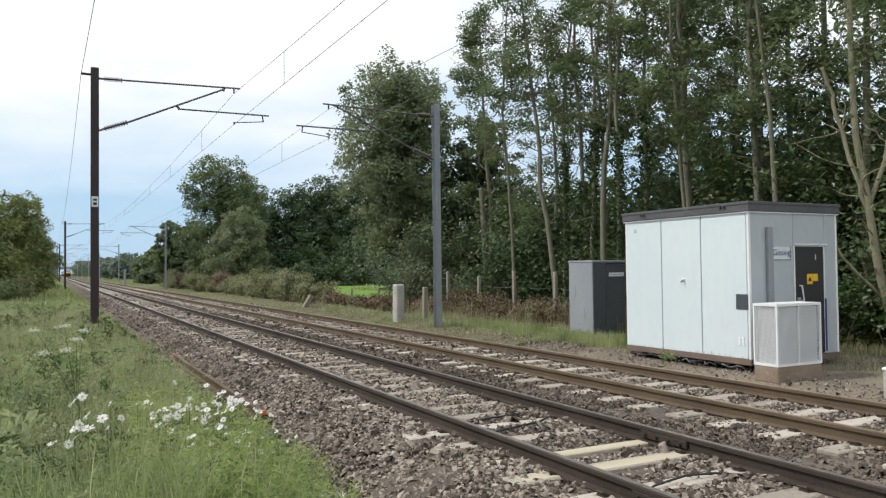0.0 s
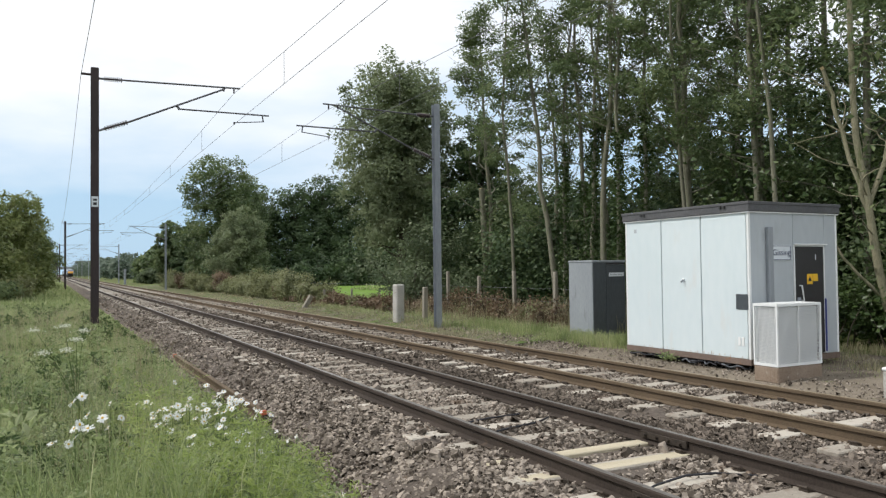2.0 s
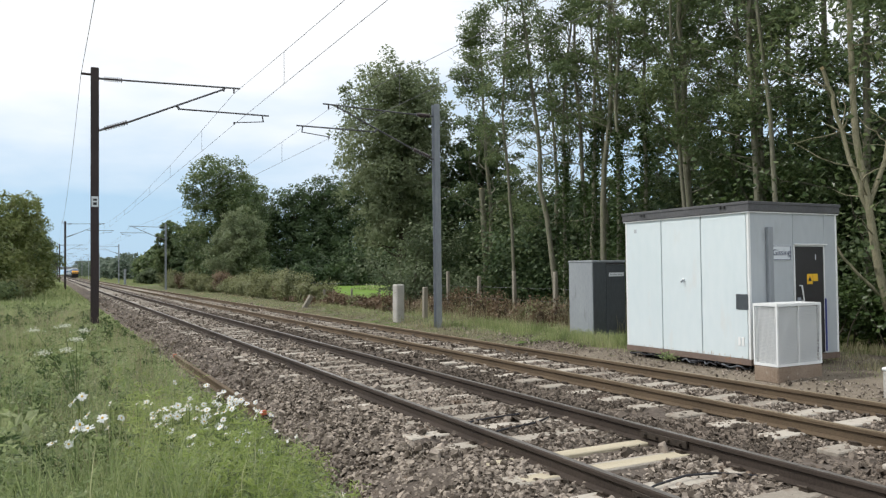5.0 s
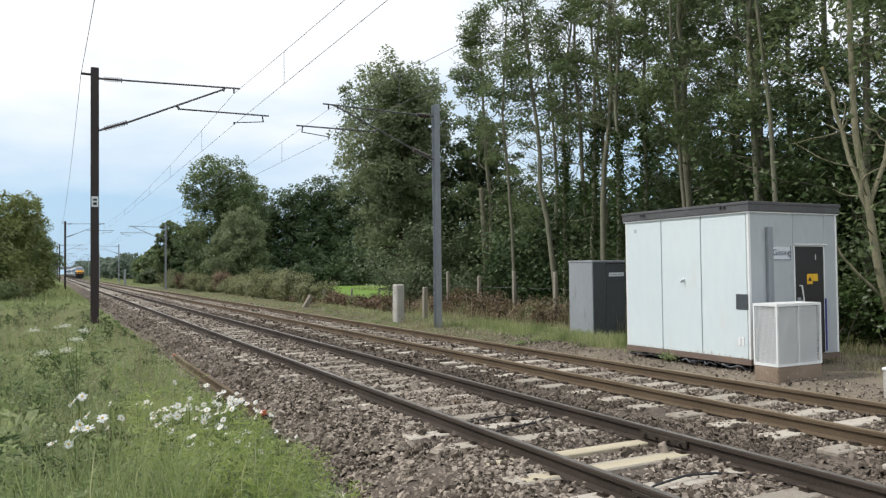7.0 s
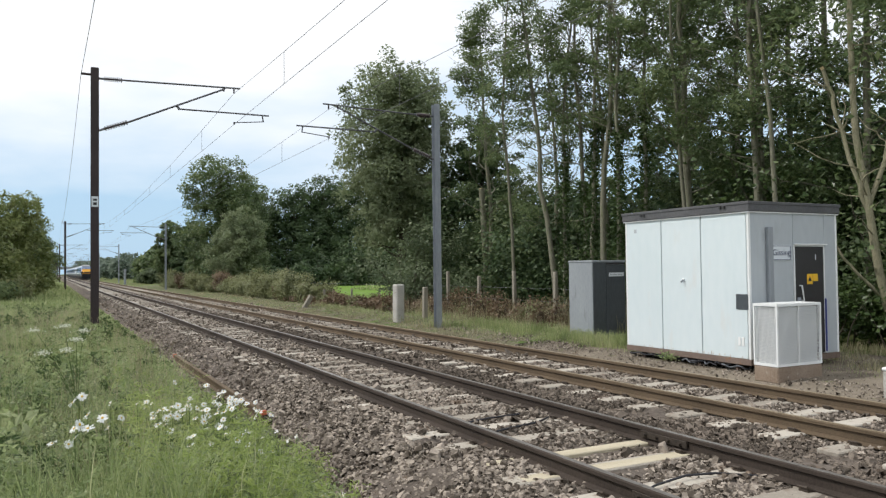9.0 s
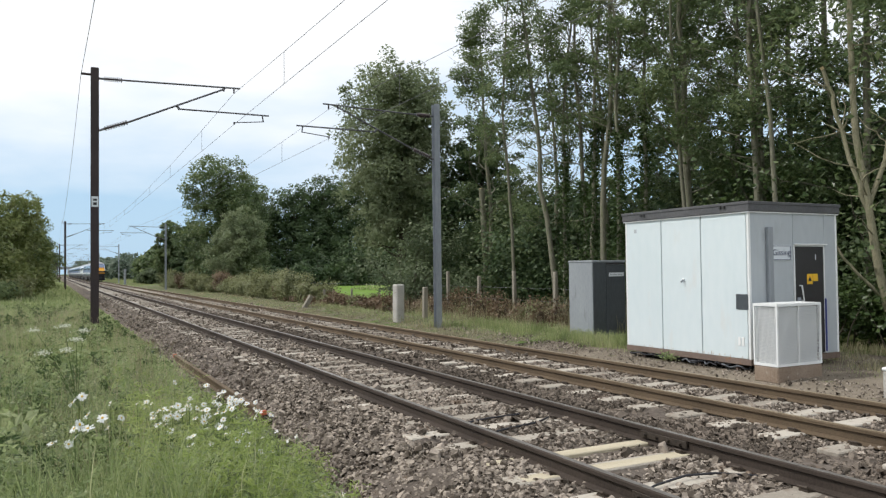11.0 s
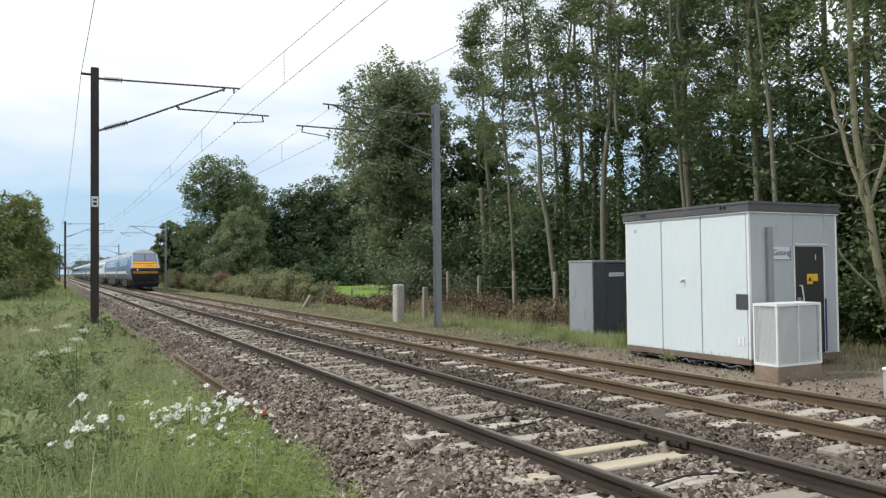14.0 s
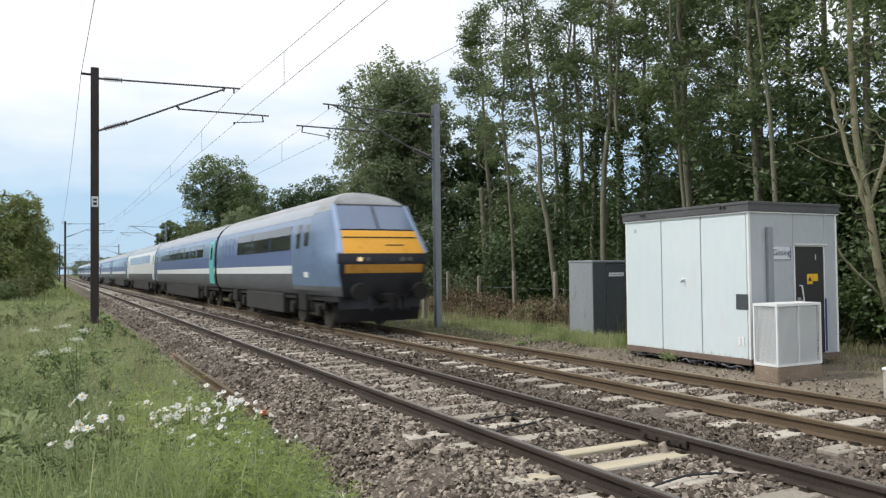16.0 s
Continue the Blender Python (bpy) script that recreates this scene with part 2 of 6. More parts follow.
M_BRAMBLE = foliage("dead bramble and bracken", [(0.075, 0.048, 0.032), (0.15, 0.10, 0.062), (0.22, 0.155, 0.095), (0.16, 0.165, 0.065)], 0.2)
M_BLADE = foliage("long verge grass", [(0.11, 0.15, 0.055), (0.25, 0.315, 0.13), (0.39, 0.43, 0.20), (0.55, 0.54, 0.34)], 0.5, 0.55, 1.6)
M_WEED = foliage("soft weed leaves", [(0.13, 0.185, 0.075), (0.235, 0.30, 0.13), (0.34, 0.40, 0.19), (0.44, 0.47, 0.28)], 0.5, 0.55, 1.6)
M_WEEDDARK = foliage("deep green weed leaves", [(0.045, 0.08, 0.028), (0.085, 0.13, 0.045), (0.13, 0.18, 0.065)], 0.4, 0.5, 1.2)
M_LIME = foliage("yellow-green feathery weeds", [(0.19, 0.26, 0.07), (0.28, 0.36, 0.10), (0.38, 0.44, 0.16), (0.46, 0.48, 0.22)], 0.5)
M_STRAW = foliage("dry grass stalks", [(0.28, 0.25, 0.15), (0.38, 0.34, 0.21), (0.46, 0.42, 0.28)], 0.3)
M_PETAL = foliage("white petals", [(0.74, 0.75, 0.74), (0.82, 0.83, 0.82)], 0.3)
M_EYE = surface("yellow flower eye", (0.55, 0.34, 0.03), (0.66, 0.46, 0.05), 0.8, bump=0.3)
M_STEM = surface("green stem", (0.07, 0.11, 0.03), (0.12, 0.17, 0.05), 0.7, bump=0)
M_UMBEL = foliage("cream umbel florets", [(0.58, 0.60, 0.48), (0.74, 0.75, 0.66)], 0.3)

T_BLUE = surface("slate blue carriage paint", (0.125, 0.185, 0.295), (0.16, 0.225, 0.345), 0.25, big=0.6, fine=6, bump=0.01, stretch=(1, 0.3, 1), spot=(0.14, 0.19, 0.30), spot_at=0.6, spec=0.5)
T_NAVY = surface("deep blue carriage stripe", (0.10, 0.14, 0.265), (0.125, 0.17, 0.315), 0.32, big=0.6, fine=6, bump=0.01, spec=0.5)
T_WHITE = surface("white carriage stripe", (0.62, 0.65, 0.66), (0.74, 0.76, 0.76), 0.35, big=0.7, fine=6, bump=0.01, stretch=(1, 0.3, 1))
T_GREY = surface("dusty lower body grey", (0.075, 0.08, 0.09), (0.13, 0.135, 0.145), 0.5, big=0.8, fine=8, bump=0.02, stretch=(1, 0.4, 1), spot=(0.15, 0.13, 0.115), spot_at=0.6)
T_ROOF = surface("sooty silver roof", (0.22, 0.23, 0.24), (0.34, 0.35, 0.36), 0.36, metal=0.35, big=0.7, fine=8, bump=0.03, stretch=(1, 0.3, 1), spot=(0.15, 0.145, 0.135), spot_at=0.6)
T_TEAL = surface("turquoise door paint", (0.10, 0.42, 0.40), (0.15, 0.50, 0.48), 0.35, bump=0.01)
T_YELLOW = surface("warning yellow cab end", (0.78, 0.36, 0.03), (0.86, 0.43, 0.05), 0.35, big=1.5, fine=12, bump=0.01, spot=(0.66, 0.30, 0.03), spot_at=0.66)
# cab yellow with the shadow under the nose put into the colour
T_YELLOWSHADE = surface("sooty lower yellow", (0.40, 0.19, 0.025), (0.56, 0.27, 0.04), 0.45, big=1.5, fine=12, bump=0.01, spot=(0.28, 0.14, 0.03), spot_at=0.58)
# lighter roof metal whose colour stands for the sky's reflection
T_SHEEN = surface("silver roof shoulder", (0.27, 0.30, 0.345), (0.37, 0.40, 0.45), 0.28, metal=0.5, big=0.8, fine=8, bump=0.01, stretch=(1, 0.3, 1), spot=(0.34, 0.35, 0.36), spot_at=0.62)
T_BLACK = surface("black cab band", (0.012, 0.013, 0.018), (0.025, 0.026, 0.032), 0.4, bump=0.01)
T_UNDER = surface("brake dust underframe", (0.008, 0.0075, 0.007), (0.022, 0.020, 0.018), 0.85, big=2, fine=20, bump=0.2)
T_SKIRT = surface("dirty grey underframe skirt", (0.018, 0.017, 0.016), (0.042, 0.039, 0.037), 0.75, big=1.2, fine=14, bump=0.1)
T_GLASS = surface("tinted carriage glass", (0.02, 0.024, 0.03), (0.03, 0.035, 0.042), 0.06, bump=0, spec=0.8)
T_SCREEN = surface("cab windscreen glass", (0.13, 0.18, 0.29), (0.17, 0.22, 0.33), 0.05, bump=0, spec=1.0)
# body blue with sunlight painted in, for pillars and nose edge
T_PILLAR = surface("light blue cab pillar paint", (0.30, 0.40, 0.58), (0.36, 0.46, 0.64), 0.3, big=1, fine=8, bump=0.01)
T_STEEL = surface("dull wheel steel", (0.10, 0.09, 0.08), (0.22, 0.20, 0.18), 0.5, metal=0.5, big=4, fine=20)
T_LAMP = glow("lit headlamp", (1.0, 0.72, 0.42), 0.5)
T_LENS = surface("unlit lamp lens", (0.12, 0.11, 0.10), (0.18, 0.17, 0.16), 0.15, bump=0)


# ---- mesh helpers ----
def thing(name, m, label, category, group="", kind=""):
    ob = new(name)
    ob.empty_display_size = 0.2
    ob.matrix_world = m
    return tagged(ob, label, category, group, kind)


def part(name, bm, material, parent=None, label="", smooth=False):
    me = bpy.data.meshes.new(name)
    if smooth:
        for f in bm.faces:
            f.smooth = True
    bm.normal_update()
    bm.to_mesh(me)
    bm.free()
    me.materials.append(material)
    ob = new(name, me)
    if parent is not None:
        ob.parent = parent
    if label:
        ob["label"] = label
    return ob


def twin(ob, m, parent=None):
    """Another object on the same mesh."""
    o = new(ob.name.split(".")[0], ob.data)
    o.parent = parent if parent is not None else ob.parent
    o.matrix_basis = m
    return o


def arrays(name, verts, faces, material, parent=None, smooth=False):
    """A mesh from numpy arrays of vertices and of equal-sided faces."""
    verts, faces = np.asarray(verts, np.float32).reshape(-1, 3), np.asarray(faces, np.int32)
    me = bpy.data.meshes.new(name)
    me.vertices.add(len(verts))
    me.vertices.foreach_set("co", verts.ravel())
    k = faces.shape[1]
    me.loops.add(faces.size)
    me.polygons.add(len(faces))
    me.loops.foreach_set("vertex_index", faces.ravel())
    me.polygons.foreach_set("loop_start", np.arange(len(faces), dtype=np.int32) * k)
    me.polygons.foreach_set("use_smooth", np.full(len(faces), smooth, bool))
    me.update(calc_edges=True)
    me.materials.append(material)
    ob = new(name, me)
    if parent is not None:
        ob.parent = parent
    return ob


def box(bm, x0, x1, y0, y1, z0, z1, bevel=0.0, turn=None):
    r = bmesh.ops.create_cube(bm, size=1.0)
    vs = r["verts"]
    bmesh.ops.scale(bm, vec=(x1 - x0, y1 - y0, z1 - z0), verts=vs)
    bmesh.ops.translate(bm, vec=((x0 + x1) / 2, (y0 + y1) / 2, (z0 + z1) / 2), verts=vs)
    if bevel:
        es = list({e for v in vs for e in v.link_edges})
        r = bmesh.ops.bevel(bm, geom=es, offset=bevel, segments=1, affect="EDGES")
        vs = list({v for v in vs if v.is_valid} | set(r["verts"]))
    if turn is not None:
        bmesh.ops.transform(bm, matrix=turn, verts=vs)
    return bm


def boxed(*a, **k):
    return box(bmesh.new(), *a, **k)


def rod(bm, a, b, r0, r1=None, sides=8):
    a, b = Vector(a), Vector(b)
    q = (b - a).to_track_quat("Z", "Y").to_matrix().to_4x4()
    bmesh.ops.create_cone(bm, cap_ends=True, segments=sides, radius1=r0, radius2=r0 if r1 is None else r1, depth=(b - a).length,
                          matrix=Matrix.Translation((a + b) / 2) @ q)
    return bm


def rodded(*a, **k):
    return rod(bmesh.new(), *a, **k)


def tubes(paths, sides=7):
    """Tapered tubes along polylines of (points, radii): vertices and quads."""
    V, F, base = [], [], 0
    ang = np.arange(sides) * 2 * np.pi / sides
    for pts, rad in paths:
        pts, rad = np.asarray(pts, float), np.asarray(rad, float)
        t = np.gradient(pts, axis=0)
        t /= np.linalg.norm(t, axis=1, keepdims=True) + 1e-9
        ref = np.where(np.abs(t[:, 2:3]) > 0.85, np.array([[1.0, 0, 0]]), np.array([[0, 0, 1.0]]))
        u = np.cross(t, ref)
        u /= np.linalg.norm(u, axis=1, keepdims=True) + 1e-9
        v = np.cross(t, u)
        ring = pts[:, None] + rad[:, None, None] * (np.cos(ang)[None, :, None] * u[:, None] + np.sin(ang)[None, :, None] * v[:, None])
        V.append(ring.reshape(-1, 3))
        i, j = np.meshgrid(np.arange(len(pts) - 1), np.arange(sides), indexing="ij")
        a = base + i * sides + j
        b = base + i * sides + (j + 1) % sides
        F.append(np.stack([a, b, b + sides, a + sides], -1).reshape(-1, 4))
        base += len(pts) * sides
    return np.concatenate(V), np.concatenate(F)


def leaf_quads(rng, centres, length, width=0.5, up=0.5, small=False, nrm=None):
    """One bent leaf a centre: a rhomb with its own turn, facing along nrm where given."""
    n = len(centres)
    d = rng.normal(size=(n, 3))
    d[:, 2] = d[:, 2] * 0.6 - 0.25
    d /= np.linalg.norm(d, axis=1, keepdims=True)
    if nrm is None:
        nrm = rng.normal(size=(n, 3)) + np.array([0, 0, up * 2])
    s = np.cross(d, nrm)
    s /= np.linalg.norm(s, axis=1, keepdims=True) + 1e-9
    nn = np.cross(s, d)
    L = length * rng.uniform(0.65, 1.3, (n, 1))
    W = L * width
    if small:
        v = np.stack([centres - d * L * 0.5 + s * W * 0.6, centres + d * L * 0.55, centres - d * L * 0.4 - s * W * 0.6], 1)
        return v.reshape(-1, 3), np.arange(n * 3).reshape(-1, 3)
    v = np.stack([centres - d * L * 0.5, centres + s * W * 0.5 + nn * L * 0.1, centres + d * L * 0.5 - nn * L * 0.06, centres - s * W * 0.5 + nn * L * 0.1], 1)
    return v.reshape(-1, 3), np.arange(n * 4).reshape(-1, 4)


def puffs(rng, centres, out, radii, n, flat=0.65, face=0.8):
    """Leaf places and facings, gathered into rounded sprays that face outwards."""
    share = radii ** 2 / np.sum(radii ** 2)
    i = rng.choice(len(centres), n, p=share)
    d = rng.normal(size=(n, 3))
    d /= np.linalg.norm(d, axis=1, keepdims=True)
    c = centres[i] + d * (radii[i] * rng.uniform(0, 1, n) ** 0.45)[:, None] * np.array([1, 1, flat])
    return c, d * 0.7 + out[i] * face + np.array([0, 0, 0.55]) + rng.normal(0, 0.38, (n, 3))


# ---- ground, meadow, track bed ----
PROFILE = [(-900, 0.0), (-300, 0.0), (-60, -0.1), (-20, -0.15), (-8, -0.1), (-3, -0.05), (0.0, -0.06), (1.0, -0.12), (1.7, -0.27), (2.3, -0.46), (2.8, -0.52), (9.8, -0.52), (10.4, -0.42),
           (11.0, -0.33), (12.0, -0.31), (14.0, -0.30), (16.5, -0.28), (20.0, -0.25), (30.0, -0.3), (60.0, -0.3), (140, -0.2), (400, 0.0), (1000, 0.0)]
PX, PZ = np.array([a for a, b in PROFILE]), np.array([b for a, b in PROFILE])


def lie(x):
    return np.interp(x, PX, PZ)


def sheet(name, xs, ys, rise, material, rough=0.0, seed=1):
    rng = np.random.default_rng(seed)
    X, Y = np.meshgrid(np.asarray(xs, float), np.asarray(ys, float), indexing="ij")
    Z = rise(X) + rng.normal(0, 1, X.shape) * rough
    n, m = X.shape
    i, j = np.meshgrid(np.arange(n - 1), np.arange(m - 1), indexing="ij")
    a = i * m + j
    return arrays(name, np.stack([X, Y, Z], -1), np.stack([a, a + m, a + m + 1, a + 1], -1).reshape(-1, 4), material, smooth=True)


YS = np.concatenate([[-300, -100, -40, -10], np.arange(0, 60, 0.5), np.arange(60, 200, 5), [250, 320, 400, 550, 800, 1200, 2000]])
XS = np.unique(np.concatenate([PX, np.arange(-12, 20, 0.4), np.arange(20, 60, 3)]))
tagged(sheet("ground", XS, YS, lambda x: lie(x) - 0.02 * (x > 9.5), M_SOIL, 0.006), "rough grassy lineside ground reaching the horizon", "ground", kind="structure")
BEDX = np.array([2.45, 2.7, 3.0, 3.25, 3.6, 4.7, 5.8, 6.1, 6.4, 6.6, 7.0, 8.0, 9.0, 9.3, 9.7, 10.1, 10.5])
BEDZ = np.array([-0.54, -0.42, -0.28, -0.20, -0.175, -0.185, -0.18, -0.19, -0.21, -0.21, -0.18, -0.185, -0.18, -0.2, -0.28, -0.36, -0.46])


def bed(x):
    return np.interp(x, BEDX, BEDZ)


tagged(sheet("ballast_bed", np.unique(np.concatenate([BEDX, np.arange(2.6, 10.4, 0.2)])), YS, bed, M_BED, 0.01, 3), "brown-grey crushed stone bed under both tracks", "ballast", kind="structure")
tagged(sheet("meadow", [17, 24, 40, 80, 140], np.arange(42, 92, 7), lambda x: lie(x) + 0.24, M_MEADOW, 0.03, 4), "bright green mown meadow beyond the hedge", "meadow", kind="structure")
tagged(sheet("dirt_path", np.arange(10.3, 16.1, 0.3), np.arange(-2, 17, 0.5), lambda x: lie(x) + 0.008 - 0.05 * (x > 15.6), M_DIRT, 0.002, 5), "trodden pale dirt and stone dust around the hut", "path", kind="structure")


R1, GAUGE, APART = 3.93, 1.505, 3.244


tagged(sheet("dry_verge", np.arange(10.35, 14.6, 0.35), np.arange(16.8, 120, 0.8), lambda x: lie(x) + 0.035 - 0.06 * (x > 14.1), M_DRY, 0.012, 6), "dry brown grass strip between the far track and the fence", "verge", kind="structure")

# ---- loose ballast stones ----
def stones(name, n, x0, x1, y0, y1, size, label, seed, rise=bed, material=M_STONE, detail=True, density=None, chunky=False):
    rng = np.random.default_rng(seed)
    bm = bmesh.new()
    bmesh.ops.create_cone(bm, cap_ends=True, segments=4 if chunky else 3, radius1=1.05, radius2=0.70 if chunky else 0.62, depth=1.25)
    bmesh.ops.triangulate(bm, faces=bm.faces)
    bm.verts.ensure_lookup_table()
    V = np.array([v.co[:] for v in bm.verts])
    F = np.array([[v.index for v in f.verts] for f in bm.faces])
    F = F[V[F][:, :, 2].mean(1) > -0.6]             # the stone has no underside
    bm.free()
    x = rng.uniform(x0, x1, n)
    y = y0 + (y1 - y0) * rng.uniform(0, 1, n) ** (density or 1.0)
    if detail and rise is bed:                  # sleeper tops stay mostly clear between the rails
        keep = np.ones(n, bool)
        for xa, ph in ((R1, 5.50), (R1 + APART, 5.62)):
            on = np.abs((y - ph + 0.34) % 0.68 - 0.34) < 0.12
            keep &= ~(on & (x > xa - 0.30) & (x < xa + GAUGE + 0.2) & (rng.uniform(0, 1, n) < 0.86))
        keep &= ~((np.abs(y - 5.78) < 0.42) & (np.abs(y - 5.77) > 0.14) & (x > R1) & (x < R1 + GAUGE))
        x, y = x[keep], y[keep]
        n = len(x)
    s = size * rng.lognormal(0, 0.36, n)
    dims = np.stack([np.ones(n), rng.uniform(0.6, 1.0, n), rng.uniform(0.45, 0.8, n)], 1) * s[:, None] * 0.5
    q = rng.normal(size=(n, 4)) * np.array([1.0, 0.33, 0.33, 1.0])   # any turn, a moderate tilt
    q /= np.linalg.norm(q, axis=1, keepdims=True)
    w, a, b, c = q.T
    R = np.stack([1 - 2 * (b * b + c * c), 2 * (a * b - c * w), 2 * (a * c + b * w), 2 * (a * b + c * w), 1 - 2 * (a * a + c * c), 2 * (b * c - a * w),
                  2 * (a * c - b * w), 2 * (b * c + a * w), 1 - 2 * (a * a + b * b)], 1).reshape(n, 3, 3)
    P = V[None] * rng.uniform(0.62, 1.3, (n, len(V), 1)) * dims[:, None]
    P = np.einsum("nij,nkj->nki", R, P)
    lump = 0.022 * np.sin(x * 3.1 + np.sin(y * 1.7)) * np.sin(y * 2.3 + x)
    P += np.stack([x, y, rise(x) + lump + s * rng.uniform(-0.1, 0.38, n)], 1)[:, None]
    F = (F[None] + (np.arange(n) * len(V))[:, None, None]).reshape(-1, 3)
    return tagged(arrays(name, P, F, material), label, "ballast", kind="stuff")


stones("ballast_stones", 33000, 2.55, 5.72, 3.7, 13.0, 0.048, "loose brown-grey granite ballast around the near rails", 11, chunky=True)
stones("ballast_stones", 19000, 5.60, 6.98, 3.2, 15.0, 0.046, "dark brown dusty ballast between the two tracks", 18, material=M_STONEDARK)
stones("ballast_stones", 22000, 6.88, 10.4, 3.2, 15.0, 0.048, "loose brown-grey granite ballast around the far rails", 12)
stones("ballast_stones", 13000, 2.65, 5.72, 13.0, 34.0, 0.062, "loose brown-grey ballast stones along the near track", 13, detail=False, density=1.3)
stones("ballast_stones", 5500, 5.62, 6.98, 13.0, 34.0, 0.060, "dark brown dusty ballast farther along between the tracks", 19, material=M_STONEDARK, detail=False, density=1.3)
stones("ballast_stones", 12000, 6.90, 10.4, 13.0, 34.0, 0.062, "loose brown-grey ballast stones along the far track", 20, detail=False, density=1.3)
stones("ballast_stones", 7000, 2.65, 10.3, 34.0, 70.0, 0.085, "distant brown-grey ballast stones along both tracks", 14, detail=False, density=1.4)
stones("ballast_stones", 5500, 2.05, 2.75, 5.0, 24.0, 0.055, "loose ballast stones spilling into the verge", 16, rise=lambda x: np.maximum(lie(x), bed(x)), detail=False, density=1.3)
stones("path_stones", 3500, 11.5, 16.0, 4.0, 10.0, 0.022, "fine pale grit on the trodden path", 17, rise=lambda x: lie(x) + 0.006, detail=False)
stones("path_stones", 4500, 10.0, 11.6, 3.0, 19.0, 0.036, "scattered pale stones on the trodden path", 15, rise=lambda x: lie(x) + 0.02, detail=False)

stones("path_stones", 4500, 10.2, 12.8, 15.0, 42.0, 0.045, "grey grit scattered along the lineside path", 21, rise=lambda x: lie(x) + 0.03, detail=False, density=1.3)

# ---- railway tracks ----
LOW, FAR = -30.0, 900.0


def rail_profile(x, side):
    """Half-known flat-bottom rail: foot, web and head, top at zero."""
    h = [(0.070, -0.159), (0.070, -0.148), (0.012, -0.128), (0.010, -0.055), (0.036, -0.040), (0.036, -0.010), (0.028, -0.001)]
    return [(x + a, z) for a, z in h] + [(x - a, z) for a, z in reversed(h)]


def railway_track(x, rust, head, label, phase, pale):
    t = thing("railway_track", pose(x, 0, 0), label, "railway track", "parallel tracks", "structure")
    for s in (0.0, GAUGE):
        bm = bmesh.new()
        pr = rail_profile(s, 0)
        cuts = [LOW, 0, 10, 40, 120, 300, FAR]
        rings = [[bm.verts.new((a, y, z)) for a, z in pr] for y in cuts]
        for r0, r1 in zip(rings, rings[1:]):
            for k in range(len(pr)):
                bm.faces.new((r0[k], r0[(k + 1) % len(pr)], r1[(k + 1) % len(pr)], r1[k]))
        bmesh.ops.recalc_face_normals(bm, faces=bm.faces)
        r = part("rail", bm, rust, t)
        part("running_surface", boxed(s - 0.026, s + 0.026, LOW, FAR, -0.004, 0.0015), head, r, "worn bright running surface of the rail")
    # sleepers with their rail clips
    sl = part("sleeper", boxed(-0.52, GAUGE + 0.52, -0.125, 0.125, -0.30, -0.150, 0.012), M_SLEEPER, None)
    sl.parent = t
    sl.matrix_basis = pose(0, phase, 0)
    bm = bmesh.new()
    for a in (-1, 1):
        rod(bm, (a * 0.055, -0.05, -0.15), (a * 0.115, -0.03, -0.118), 0.012, sides=5)
        rod(bm, (a * 0.115, -0.03, -0.118), (a * 0.115, 0.06, -0.12), 0.012, sides=5)
        rod(bm, (a * 0.115, 0.06, -0.12), (a * 0.06, 0.04, -0.145), 0.012, sides=5)
        box(bm, a * 0.09 - 0.035, a * 0.09 + 0.035, -0.045, 0.045, -0.165, -0.135)
    clip = part("rail_clip", bm, M_CLIP, sl)
    twin(clip, pose(GAUGE, 0, 0), sl)
    n = 1
    for k in list(range(-9, 0)) + list(range(1, 136)):
        if pale and k in (1,):
            continue
        y = phase + 0.68 * k + 0.02 * math.sin(k * 7.3)
        o = twin(sl, pose(0.015 * math.sin(k * 3.7), y, -0.006 - 0.012 * abs(math.sin(k * 2.9)), 0, 0, 0.5 * math.sin(k * 5.1)), t)
        if y < 34:
            twin(clip, pose(0, 0, 0), o)
            twin(clip, pose(GAUGE, 0, 0), o)
        n += 1
    bm = bmesh.new()
    for k in range(136, 900):
        y = phase + 0.68 * k
        box(bm, -0.52, GAUGE + 0.52, y - 0.125, y + 0.125, -0.3, -0.163)
    far = part("distant_sleepers", bm, M_SLEEPER, t)
    far["kind"] = "stuff"
    if pale:
        for y, w in ((phase - 0.02 + 0.0, 0.09), (phase + 0.56, 0.085)):
            part("new_sleeper", boxed(-0.40, GAUGE + 0.35, y - w, y + w, -0.30, -0.146, 0.01), M_PALE, t, "pale newly fitted timber sleeper")
    return t


near_track = railway_track(R1, M_RUST, M_HEAD, "near railway track of brown rusted rails on half-buried sleepers", 5.50, True)
far_track = railway_track(R1 + APART, M_RUSTY, M_HEAD2, "far railway track of ochre rusted rails on half-buried sleepers", 5.62, False)
bm = bmesh.new()
for a in (-1, 1):
    box(bm, a * 0.03 - 0.014, a * 0.03 + 0.014, -0.32, 0.32, -0.115, -0.045, 0.004)
    for k in range(4):
        rod(bm, (a * 0.035, -0.24 + 0.16 * k, -0.08), (a * 0.075, -0.24 + 0.16 * k, -0.08), 0.018, sides=6)
fish = part("fishplate", bm, M_CLIP, near_track, "bolted dark steel rail joint")
fish.matrix_basis = pose(GAUGE, 5.80, 0)
twin(fish, pose(0, 4.2, 0), near_track)


def cable(name, pts, r, material, label, category="cable"):
    V, F = tubes([(pts, [r] * len(pts))], 6)
    return tagged(arrays(name, V, F, material, smooth=True), label, category)


